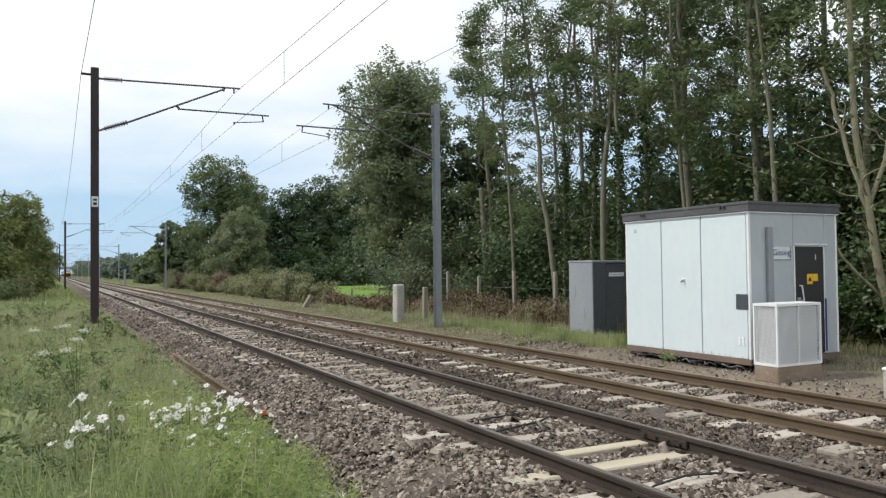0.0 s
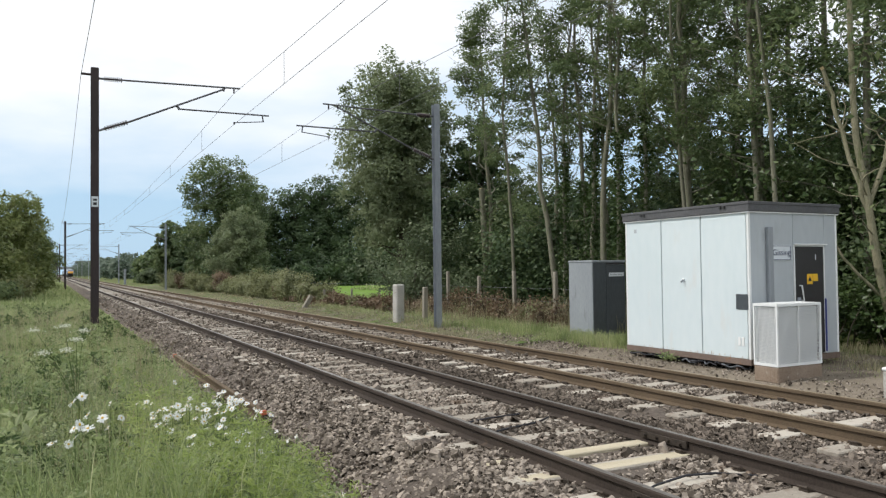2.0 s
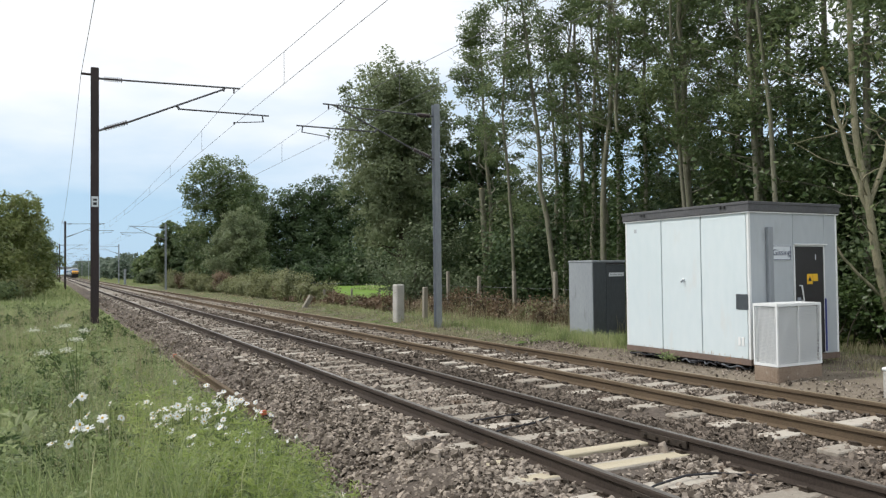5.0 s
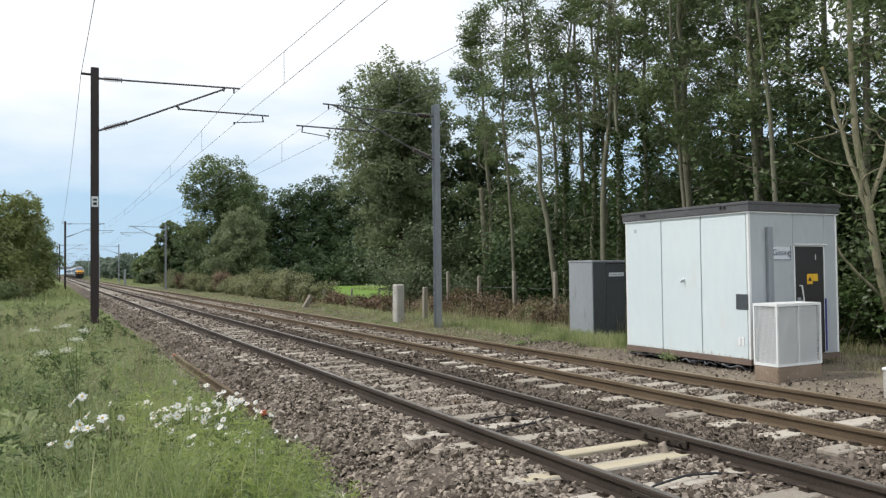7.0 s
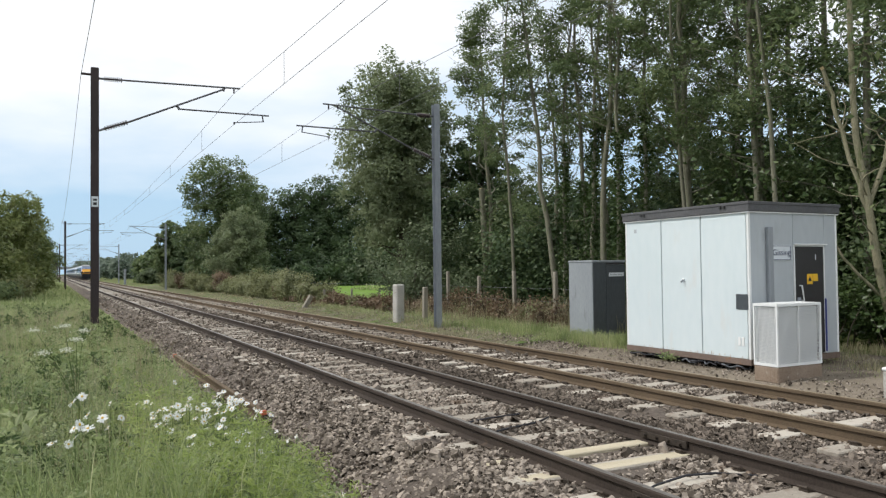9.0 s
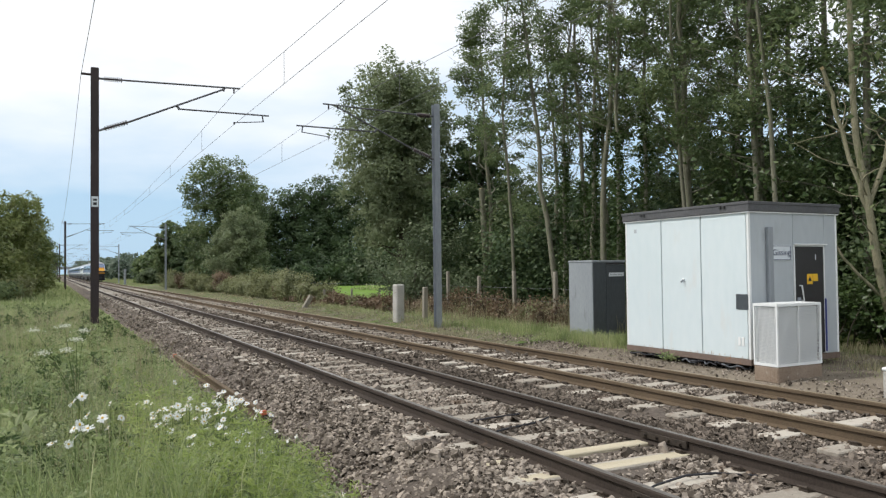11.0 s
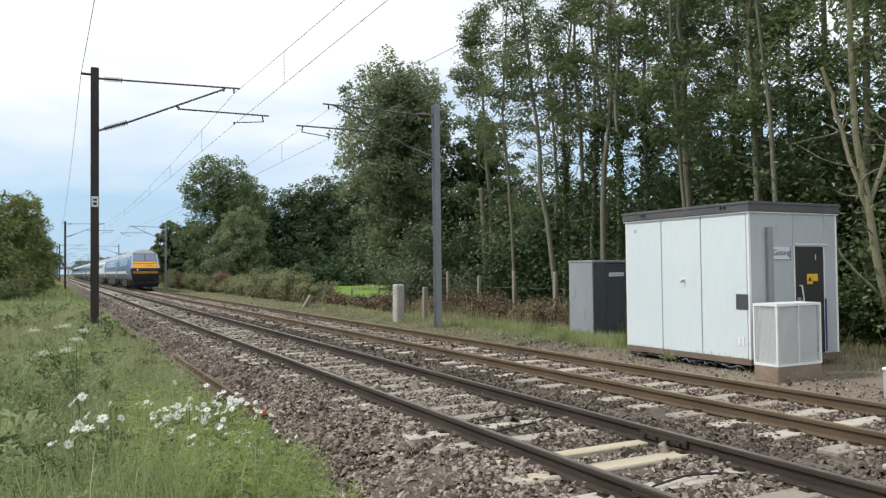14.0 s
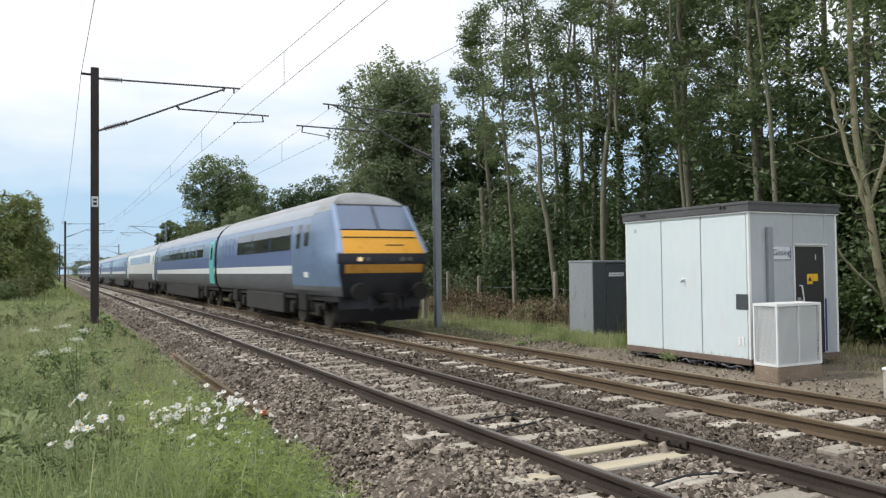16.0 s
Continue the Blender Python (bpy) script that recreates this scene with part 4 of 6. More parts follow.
for k in range(7):
    x = 21 + 1.7 * k
    post("field_post", x, 46 + 1.2 * math.sin(k), 0.9, 0.12, M_BARKDARK, "dark stub post at the meadow edge", 3 * math.sin(k * 4), group="meadow fence")
post("signal_post", 11.0, 140, 2.6, 0.35, M_GREYMETAL, "pale grey lineside box on a post", 0, "signal box", "")


# ---- trees ----
def limb_path(rng, a, direction, length, n=6, curl=0.18, lift=0.12):
    p, d = [np.array(a, float)], np.array(direction, float)
    for _ in range(n):
        d = d + rng.normal(0, curl, 3) + np.array([0, 0, lift])
        d /= np.linalg.norm(d)
        p.append(p[-1] + d * length / n)
    return np.array(p)


def tree(name, x, y, h, r, spread, bare, leaves, leaf, seed, label, bark=M_BARK, green=M_LEAF, lean=(0, 0), ivy=0.0, limbs=26, dense=0.55, droop=0.12, group="", category="tree", wig=0.10, top=0.5, full=0):
    """Tapered trunk, limbs with twigs, and a crown of single leaves gathered round the twigs."""
    rng = np.random.default_rng(seed)
    z0 = float(lie(x)) - 0.1
    t = thing(name, pose(x, y, z0), label, category, group)
    n = 12
    zz = np.linspace(0, h * (0.80 if full else 0.96), n)
    wob = np.cumsum(rng.normal(0, wig, (n, 2)), axis=0)
    wob -= wob[0]
    f = zz / h
    tp = np.stack([lean[0] * f + wob[:, 0] * f ** 0.5, lean[1] * f + wob[:, 1] * f ** 0.5, zz], 1)
    tr = r * 0.74 * (1 - f) ** 0.75 + 0.015
    tr[0] *= 1.35
    V, F = tubes([(tp, tr)], 10)
    arrays("trunk", V, F, bark, t, smooth=True)
    allpaths, tips = [], []
    for k in range(limbs):
        paths = []
        f0 = bare + (0.97 - bare) * ((k + rng.uniform(0, 1)) / limbs)
        a = np.array([np.interp(f0 * h, zz, tp[:, i]) for i in range(3)])
        az = k * 2.4 + rng.uniform(-0.5, 0.5)
        u = (f0 - bare) / (1 - bare)
        ln = spread * (0.55 + 0.9 * math.sin(math.pi * min(1, 0.2 + 0.8 * u) ** 0.9)) * (1 - top * u) * rng.uniform(0.65, 1.15)
        el = 0.25 + 0.8 * u
        d = (math.cos(az) * math.cos(el), math.sin(az) * math.cos(el), math.sin(el))
        if full:
            ln *= 0.62 * (1 - 0.5 * u)
        p = limb_path(rng, a, d, ln, lift=droop)
        r0 = max(0.012, np.interp(f0 * h, zz, tr) * 0.36)
        paths.append((p, np.linspace(r0, 0.008, len(p))))
        for j in range(2, len(p)):
            for _ in range(2):
                dd = p[j] - p[j - 1] + rng.normal(0, 0.3, 3) * np.linalg.norm(p[j] - p[j - 1]) * 3
                tw = limb_path(rng, p[j], dd / np.linalg.norm(dd), ln * rng.uniform(0.18, 0.36), 3, 0.25, 0.05)
                if y < 45 and _ == 0:
                    paths.append((tw, np.linspace(0.012, 0.005, len(tw))))
                tips += [tw[1], tw[2], tw[3]]
        allpaths += paths
        if y < 60:
            V, F = tubes(paths, 3)
            arrays("limb", V, F, bark, t, smooth=True)
    if y >= 60:
        V, F = tubes(allpaths, 3)
        arrays("limb_work", V, F, bark, t, smooth=True)["kind"] = "stuff"
    tips = np.array(tips)
    if y > 60:
        leaves, leaf, dense = int(leaves * (2.1 if y < 110 else 0.8)), leaf * (0.62 if y < 110 else 1.0), dense * 1.35
    elif y < 35:
        leaves, leaf = int(leaves * 1.5), leaf * 0.78
    if full:
        cl, out, rad = [], [], []
        for j in range(full):
            u = (j + 0.5) / full
            z = h * (bare + 0.08 + (0.93 - bare - 0.08) * u)
            wide = 1.12 * spread * math.sin(math.pi * (0.24 + 0.62 * u)) ** 0.7 * (1 - top * u)
            az, off = j * 2.4 + rng.uniform(-0.4, 0.4), wide * rng.uniform(0.30, 0.66)
            lr = min(wide * rng.uniform(0.40, 0.60) + 0.2, (h - z) * 1.1 + 0.06 * h)
            q = np.array([np.interp(z, zz, tp[:, 0]) + off * math.cos(az), np.interp(z, zz, tp[:, 1]) + off * math.sin(az), z])
            m = 26
            d = rng.normal(size=(m, 3)) + np.array([0, 0, 0.3])
            d /= np.linalg.norm(d, axis=1, keepdims=True)
            cl.append(q + d * lr * rng.uniform(0.72, 1.04, (m, 1)) * np.array([1, 1, 0.85]))
            out.append(d)
            rad.append(lr * rng.uniform(0.20, 0.42, m))
        cl, out, rad = np.concatenate(cl), np.concatenate(out), np.concatenate(rad)
        c, nrm = puffs(rng, cl, out, rad, leaves, 0.75, 1.0)
    else:
        cl = tips[rng.integers(0, len(tips), max(40, leaves // 95))]
        axis = np.stack([np.interp(cl[:, 2], zz, tp[:, 0]), np.interp(cl[:, 2], zz, tp[:, 1]), cl[:, 2] - 0.5], 1)
        out = cl - axis
        out /= np.linalg.norm(out, axis=1, keepdims=True) + 1e-6
        c, nrm = puffs(rng, cl, out, dense * rng.uniform(0.55, 1.45, len(cl)), leaves, 0.5, 0.5)
    keep = c[:, 2] > 0.25
    V, F = leaf_quads(rng, c[keep], leaf, 0.5 if y < 35 else 0.7, small=y >= 35, nrm=nrm[keep])
    arrays("crown", V, F, green, t)
    if ivy:
        m = int(2400 * ivy)
        zi = rng.uniform(0, 1, m) ** 0.8 * h * 0.62 * ivy
        az = rng.uniform(0, 2 * np.pi, m)
        rr = np.interp(zi, zz, tr) + rng.gamma(2.0, 0.06, m)
        c = np.stack([np.interp(zi, zz, tp[:, 0]) + np.cos(az) * rr, np.interp(zi, zz, tp[:, 1]) + np.sin(az) * rr, zi + 0.1], 1)
        V, F = leaf_quads(rng, c, 0.11, 0.8, 0.2)
        arrays("ivy", V, F, M_IVY, t)
    return t


def shrub(name, x, y, w, d, h, leaves, leaf, seed, label, green, category="shrub", group="", stems=9, kind=""):
    """Many thin stems from the ground and a ragged leafy mass round them."""
    rng = np.random.default_rng(seed)
    t = thing(name, pose(x, y, float(lie(x)) - 0.05), label, category, group, kind)
    paths, tips = [], []
    for k in range(stems):
        a = (rng.uniform(-0.42, 0.42) * w, rng.uniform(-0.42, 0.42) * d, 0)
        hh = h * rng.uniform(0.55, 1.0)
        p = limb_path(rng, a, (rng.normal(0, 0.25), rng.normal(0, 0.25), 1), hh, 6, 0.16, 0.05)
        paths.append((p, np.linspace(0.012 + 0.006 * h, 0.006, len(p))))
        tips += list(p[1:]) + [p[-1], p[-2]]
        for _ in range(3):
            b = p[rng.integers(2, 6)]
            q = limb_path(rng, b, (rng.normal(), rng.normal(), 0.4), h * rng.uniform(0.15, 0.33), 3, 0.2, 0.0)
            tips += list(q[1:]) * 2
    V, F = tubes(paths, 3)
    arrays("stem_tangle", V, F, M_BARKDARK, t)["kind"] = "stuff"
    tips = np.array(tips)
    leaves, leaf = int(leaves * (0.58 if x > 23 else 0.85)), leaf * (1.3 if x > 23 else 1.12)
    s = 0.11 * h + 0.06 * min(w, d)
    cl = tips[rng.integers(0, len(tips), max(14, leaves // 70))]
    out = cl - np.array([0, 0, 0.3 * h])
    out /= np.linalg.norm(out, axis=1, keepdims=True) + 1e-6
    c, nrm = puffs(rng, cl, out, 1.9 * s * rng.uniform(0.6, 1.3, len(cl)), leaves, 0.75, 0.9)
    keep = c[:, 2] > 0.02
    V, F = leaf_quads(rng, c[keep], leaf, 0.72, small=x > 23 or y > 30, nrm=nrm[keep])
    arrays("leaf_mass", V, F, green, t)
    return t


ASH = "slender woodland ash with a pale bare trunk and airy crown"
BELT = "trees of the lineside belt"
#     x, y, height, radius, spread, bare, leaves, seed, lean, ivy
WOOD = [
    (19.8, 33.2, 14.8, 0.17, 3.2, 0.30, 10500, 1, (-0.2, 0.2), 0.3), (17.6, 24.6, 15.0, 0.15, 2.2, 0.42, 7000, 2, (-0.6, 1.3), 0.0),
    (18.4, 24.0, 15.5, 0.12, 2.0, 0.36, 7000, 3, (0.2, 0.2), 0.55), (17.8, 22.6, 16.0, 0.12, 2.0, 0.40, 7000, 4, (0.1, 0.1), 0.35),
    (17.4, 21.6, 16.0, 0.15, 2.4, 0.42, 7500, 5, (0.3, 0.0), 0.0), (18.8, 21.0, 16.5, 0.11, 2.0, 0.35, 7000, 6, (0.0, 0.3), 0.8),
    (18.2, 17.8, 16.0, 0.18, 2.6, 0.35, 8500, 7, (-0.2, 0.1), 0.25), (17.9, 15.4, 16.0, 0.15, 2.5, 0.36, 8000, 8, (0.2, -0.3), 0.0),
    (18.6, 15.7, 16.0, 0.13, 2.3, 0.38, 7000, 9, (-0.2, 0.2), 0.0), (19.2, 12.8, 15.5, 0.16, 2.6, 0.30, 8000, 10, (0.1, 0.2), 0.0),
    (20.8, 29.0, 13.6, 0.14, 2.4, 0.25, 8000, 11, (0.1, 0.0), 0.5), (21.5, 26.0, 15.0, 0.16, 2.7, 0.22, 8500, 12, (0, 0), 0.4),
    (22.2, 22.6, 17.0, 0.17, 2.8, 0.2, 8500, 13, (0, 0), 0.5), (21.8, 19.3, 17.0, 0.16, 2.8, 0.2, 8500, 14, (0, 0), 0.4),
    (22.4, 16.2, 17.0, 0.18, 2.8, 0.18, 8500, 15, (0, 0), 0.0), (21.5, 13.2, 16.0, 0.17, 2.8, 0.18, 8500, 16, (0, 0), 0.3),
    (22.0, 10.2, 16.0, 0.18, 2.8, 0.18, 8500, 17, (0, 0), 0.0), (20.0, 8.2, 15.5, 0.17, 2.8, 0.15, 8000, 18, (0, 0), 0.0),
    (25.8, 20.5, 17.5, 0.2, 3.2, 0.12, 8500, 19, (0, 0), 0.0), (26.0, 15.0, 17.0, 0.2, 3.2, 0.12, 8500, 20, (0, 0), 0.0),
    (25.5, 26.0, 14.0, 0.2, 3.2, 0.12, 8500, 21, (0, 0), 0.0), (24.5, 33.0, 10.5, 0.2, 3.0, 0.12, 8500, 22, (0, 0), 0.0),
]
WOOD += [(16.9 + 0.9 * (k % 3), 26.5 - 2.15 * k, 14.0 + 0.7 * (k % 3), 0.085 + 0.012 * (k % 2), 1.5, 0.45, 1500, 30 + k, (0.3 * math.sin(k), 0.3), 0.3 * (k % 2)) for k in range(7)]
for x, y, h, r, sp, bare, lv, sd, ln, iv in WOOD:
    thick = 0.26 if x / y < 0.93 and x > 20 else 0.52 if x / y < 0.93 else 0.88 if x / y < 1.25 else 0.62
    if sd == 1:
        thick = 1.0
    if sd in (4, 6, 14, 31, 33):
        iv = max(iv, 0.75)
    tree("ash_tree", x, y, h, r, sp, bare if x / y < 0.93 or sd > 29 else 0.72 * bare, int(lv * thick), 0.19, 100 + sd, ASH if iv < 0.3 else "slender woodland ash with an ivy-clad trunk", lean=ln, ivy=iv, group=BELT, dense=0.5)

# the tall dense tree behind the mast, and the pollarded one beside the hut
tree("sycamore_tree", 18.3, 41.0, 14.3, 0.40, 2.8, 0.16, 56000, 0.17, 201, "tall dense grey-green tree with drooping lower boughs", M_BARKDARK, M_LEAFPALE, limbs=56, dense=0.8, group=BELT, top=-0.5, full=34)
tree("sycamore_tree", 22.5, 38.5, 11.5, 0.26, 3.4, 0.10, 24000, 0.20, 202, "dense green tree at the back of the belt", M_BARKDARK, M_LEAFDARK, limbs=34, dense=0.65, group=BELT, full=18)


def pollard(x, y):
    rng = np.random.default_rng(77)
    t = thing("pollarded_tree", pose(x, y, float(lie(x)) - 0.1), "bare multi-stemmed tree with pale sawn branch ends", "tree", BELT)
    stems = [((0, 0, 0), (-0.30, 0.25, 3.0), (-0.55, 0.45, 5.2), (-0.60, 0.45, 9.0), (-0.45, 0.5, 13.0)),
             ((-0.3, 0.25, 3.0), (-0.55, 0.5, 4.2), (-0.80, 0.75, 5.6), (-0.95, 0.9, 6.5)),
             ((0.25, -0.1, 0), (0.35, -0.35, 2.0), (0.2, -0.2, 3.8)),
             ((-0.1, 0.1, 1.5), (0.55, -0.5, 2.8), (0.7, -0.7, 5.5), (0.8, -0.8, 9.0)),
             ((-0.35, 0.3, 3.3), (0.1, 0.0, 4.8), (0.2, -0.15, 7.5), (0.1, -0.1, 11.0)),
             ((-0.12, 0.1, 1.2), (-0.8, 0.7, 2.2), (-1.1, 1.0, 3.4))]
    rad = [(0.105, 0.085, 0.07, 0.055, 0.03), (0.055, 0.05, 0.045, 0.042), (0.09, 0.08, 0.07), (0.06, 0.05, 0.04, 0.02), (0.06, 0.05, 0.04, 0.02), (0.04, 0.03, 0.015)]
    paths = []
    for s, r in zip(stems, rad):
        s = np.array(s)
        u = np.linspace(0, len(s) - 1, 14)
        p = np.stack([np.interp(u, np.arange(len(s)), s[:, i]) for i in range(3)], 1)
        p[1:-1] = (p[:-2] + 2 * p[1:-1] + p[2:]) / 4 + rng.normal(0, 0.02, (12, 3))
        paths.append((p, np.interp(u, np.arange(len(s)), r)))
    for k in range(48):
        b = paths[k % 5][0][rng.integers(3, 12)]
        d = rng.normal(0, 1, 3) * np.array([1, 1, 0.5]) + np.array([0, 0, 0.9])
        q = limb_path(rng, b, d / np.linalg.norm(d), rng.uniform(0.5, 1.7), 5, 0.2, 0.1)
        paths.append((q, np.linspace(0.022, 0.005, len(q))))
    for q in paths[:6]:
        V, F = tubes([q], 8)
        arrays("stem", V, F, M_BARKPALE, t, smooth=True)
    V, F = tubes(paths[6:], 5)
    arrays("twig_work", V, F, M_BARKPALE, t, smooth=True)["kind"] = "stuff"
    for e in ((-0.95, 0.9, 6.5), (0.2, -0.2, 3.8)):
        part("sawn_end", rodded((e[0], e[1], e[2] - 0.01), (e[0] - 0.03, e[1] + 0.02, e[2] + 0.05), 0.045), M_CUT, t, "pale freshly sawn branch end")
    c = np.array([0.1, 0, 9.6]) + rng.normal(0, 1, (7500, 3)) * np.array([1.5, 1.5, 2.1])
    V, F = leaf_quads(rng, c, 0.17)
    arrays("crown", V, F, M_LEAF, t)
    return t


pollard(16.7, 10.6)
stump = thing("cut_trunk", pose(19.7, 33.6, -0.3, 0, -2, 0), "bare cut-off trunk standing among the ash trees", "tree trunk", BELT)
V, F = tubes([([(0, 0, -0.1), (0.05, 0, 2.5), (0.0, 0.05, 6.0)], [0.19, 0.16, 0.15])], 10)
arrays("trunk", V, F, M_BARK, stump, smooth=True)
part("sawn_top", rodded((0, 0.05, 5.99), (0, 0.05, 6.03), 0.148), M_CUT, stump)

# undergrowth of the belt
for k, (x, y, h) in enumerate(((21.6, 33.6, 6.2), (22.8, 36.0, 7.2), (20.6, 30.6, 4.6), (24.2, 35.0, 7.6), (23.4, 31.0, 6.6), (25.6, 38.4, 7.4))):
    shrub("hazel_bush", x, y, 3.0, 3.0, h, 7500, 0.15, 1450 + k, "tall hazel bush filling the gap behind the slender trees", M_LEAFDARK if k % 3 else M_LEAF, group="undergrowth of the belt", stems=16)
rng = np.random.default_rng(31)
for k in range(17):
    y = 7 + 2.2 * k + rng.uniform(-0.7, 0.7)
    x = 19.6 + rng.uniform(-1.2, 1.5) + (0.8 if y > 26 else 0)
    shrub("elder_bush", x, y, 2.6, 2.6, rng.uniform(2.4, 4.6), 4000, 0.135, 300 + k, "dense green undergrowth bush beneath the ash trees", [M_LEAF, M_LEAFDARK, M_LEAF][k % 3], group="undergrowth of the belt")
for k in range(15):
    y = 8 + 2.6 * k + rng.uniform(-0.7, 0.7)
    shrub("holly_bush", 24.0 + rng.uniform(-1, 2.5), y, 3.2, 3.2, rng.uniform(4.0, 7.5) * (1.0 if y < 24 else 0.92), 4200, 0.22, 340 + k, "dark tall bush at the back of the belt", M_LEAFDARK, group="undergrowth of the belt")
for k in range(15):
    y = 3.0 + 2.7 * k
    shrub("holly_bush", 29.0 + rng.uniform(-1, 1.5), y, 4.0, 4.0, rng.uniform(6.5, 9.0) * (1.0 if y < 28 else 0.92), 3800, 0.34, 390 + k, "dark tall bush closing the back of the belt", M_LEAFDARK, group="undergrowth of the belt")
# the dark ivy green paints in the shade under the canopy
for k in range(7):
    shrub("holly_bush", 20.4 + rng.uniform(-0.6, 0.8), 7.5 + 1.7 * k, 2.8, 2.8, rng.uniform(4.5, 7.0), 6500, 0.125, 1390 + k, "dark leafy bush between the trunks behind the hut", M_IVY, group="undergrowth of the belt")
for k in range(5):
    shrub("holly_bush", 24.5 + rng.uniform(-0.8, 0.8), 11.5 + 2.2 * k, 3.4, 3.4, rng.uniform(7.0, 9.0), 6500, 0.20, 1420 + k, "very tall dark bush behind the ash trees", M_LEAFDARK, group="undergrowth of the belt")
# low bushes too take the ivy green as painted canopy shade
for k in range(11):
    y = 4.5 + 1.05 * k
    shrub("holly_bush", 16.9 + rng.uniform(-0.5, 0.7), y, 1.7, 1.7, rng.uniform(1.0, 2.2), 2400, 0.11, 370 + k, "low dark bush behind the hut", M_IVY, group="undergrowth of the belt")
for k in range(24):
    y = 17.5 + 1.25 * k + rng.uniform(-0.3, 0.3)
    x = np.interp(y, [17, 26, 34, 50], [15.6, 14.9, 14.2, 13.6]) + rng.uniform(-0.5, 0.5)
    shrub("bramble", x, y, 1.6, 1.6, rng.uniform(0.6, 1.1) * (1.0 if y < 29 else 0.82), 1500, 0.085, 400 + k, "tangled dead bramble and bracken along the fence", M_BRAMBLE if k % 4 else M_LEAFYEL, "bramble", "brambles along the fence", 22)
shrub("willow_bush", 17.0, 36.2, 3.4, 3.4, 4.4, 7000, 0.13, 430, "pale grey-green bush below the tall tree", M_LEAFGREY)
shrub("willow_bush", 16.2, 31.5, 3.0, 3.0, 2.6, 3500, 0.12, 431, "pale grey-green bush beside the fence", M_LEAFGREY)

# hedge beside the far track
for k in range(19):
    y = 44 + 3.3 * k + rng.uniform(-0.6, 0.6)
    h = [1.5, 1.9, 1.2, 2.1, 1.6][k % 5] * (1.0 + 0.012 * k)
    shrub("hedge_bush", 13.7 - 0.012 * k + rng.uniform(-0.3, 0.3), y, 1.7, 2.3, h, 6000, 0.10, 450 + k, "rounded yellow-green hedge bush beside the railway", M_LEAFYEL if k % 6 != 2 else M_BRAMBLE, group="hedge beside the railway")

# middle distance trees
MID = "trees beyond the meadow"
tree("tall_tree", 17.2, 86, 14.8, 0.4, 4.3, 0.08, 17000, 0.34, 501, "tall ragged green tree leaning over the hedge", M_BARKDARK, M_LEAF, limbs=44, dense=0.6, group=MID, lean=(-1.2, 0), top=0.05, full=28)
tree("willow_tree", 16.3, 75, 8.0, 0.3, 2.5, 0.08, 17000, 0.24, 502, "pale grey-green willow above the hedge", M_BARK, M_LEAFPALE, limbs=44, dense=0.6, group=MID, top=0.05, full=24)
tree("tall_tree", 21.1, 93, 13.6, 0.4, 3.9, 0.08, 15000, 0.34, 503, "tall green tree behind the willow", M_BARKDARK, M_LEAF, limbs=40, dense=0.6, group=MID, top=0.15, full=24)
tree("tall_tree", 24.6, 103, 13.0, 0.4, 3.4, 0.08, 10000, 0.36, 504, "grey-green tree at the end of the meadow", M_BARKDARK, M_LEAFGREY, limbs=36, dense=0.7, group=MID, top=0.15, full=24)
for k, (x, y, h) in enumerate(((26.2, 91, 12.4), (29.4, 90, 13.8), (33.2, 90, 13.2), (37.6, 88, 12.4), (42, 86, 11.6))):
    tree("oak_tree", x, y, h, 0.45, 3.9, 0.06, 12500, 0.36, 510 + k, "broad dark oak beyond the meadow", M_BARKDARK, M_LEAFDARK, limbs=42, dense=0.7, group=MID, top=0.05, full=24)
for k in range(8):
    shrub("thorn_bush", 19 + 4.3 * k, 84 - 0.5 * k, 5, 5, 4.2 + 1.2 * (k % 3), 3800, 0.26, 530 + k, "dark bush at the far edge of the meadow", M_LEAFDARK, group=MID)
for k, (x, y, h, g) in enumerate(((14.0, 104, 9.0, M_LEAF), (15.2, 99, 8.2, M_LEAFDARK), (18.6, 112, 8.2, M_LEAFDARK), (15.4, 92, 4.2, M_LEAF), (24, 118, 9, M_LEAFDARK), (15.2, 140, 2.6, M_LEAFGREY))):
    tree("hedgerow_tree", x, y, h, 0.3, 1.9, 0.05, 9000, 0.36, 550 + k, "green hedgerow tree beside the line", M_BARKDARK, g, limbs=34, dense=0.8, group="trees along the line", top=0.15, full=16)

for k in range(9):
    shrub("thorn_bush", 18 + 3.6 * k, 80 - 0.5 * k, 4, 3, 1.9 + 0.5 * (k % 3), 2200, 0.22, 560 + k, "low dark thicket along the meadow's far edge", M_LEAFDARK, group=MID, stems=22)

# far trees on both sides of the line
# all but the nearest carry their haze in the leaf colour
for k in range(20):
    y = 150 + 30 * k
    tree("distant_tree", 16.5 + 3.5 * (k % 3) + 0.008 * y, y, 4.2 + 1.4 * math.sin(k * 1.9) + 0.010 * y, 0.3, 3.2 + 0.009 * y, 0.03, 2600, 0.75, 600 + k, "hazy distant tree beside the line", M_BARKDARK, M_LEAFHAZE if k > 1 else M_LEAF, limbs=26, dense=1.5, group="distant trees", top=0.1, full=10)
for k in range(26):
    y, x = 760 + 12 * (k % 3), -150 + 16 * k
    if abs(x - 6) < 10:
        continue
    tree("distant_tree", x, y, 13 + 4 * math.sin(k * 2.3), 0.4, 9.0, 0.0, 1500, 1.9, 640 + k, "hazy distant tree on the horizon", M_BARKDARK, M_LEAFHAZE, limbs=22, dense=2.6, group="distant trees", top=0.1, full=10)

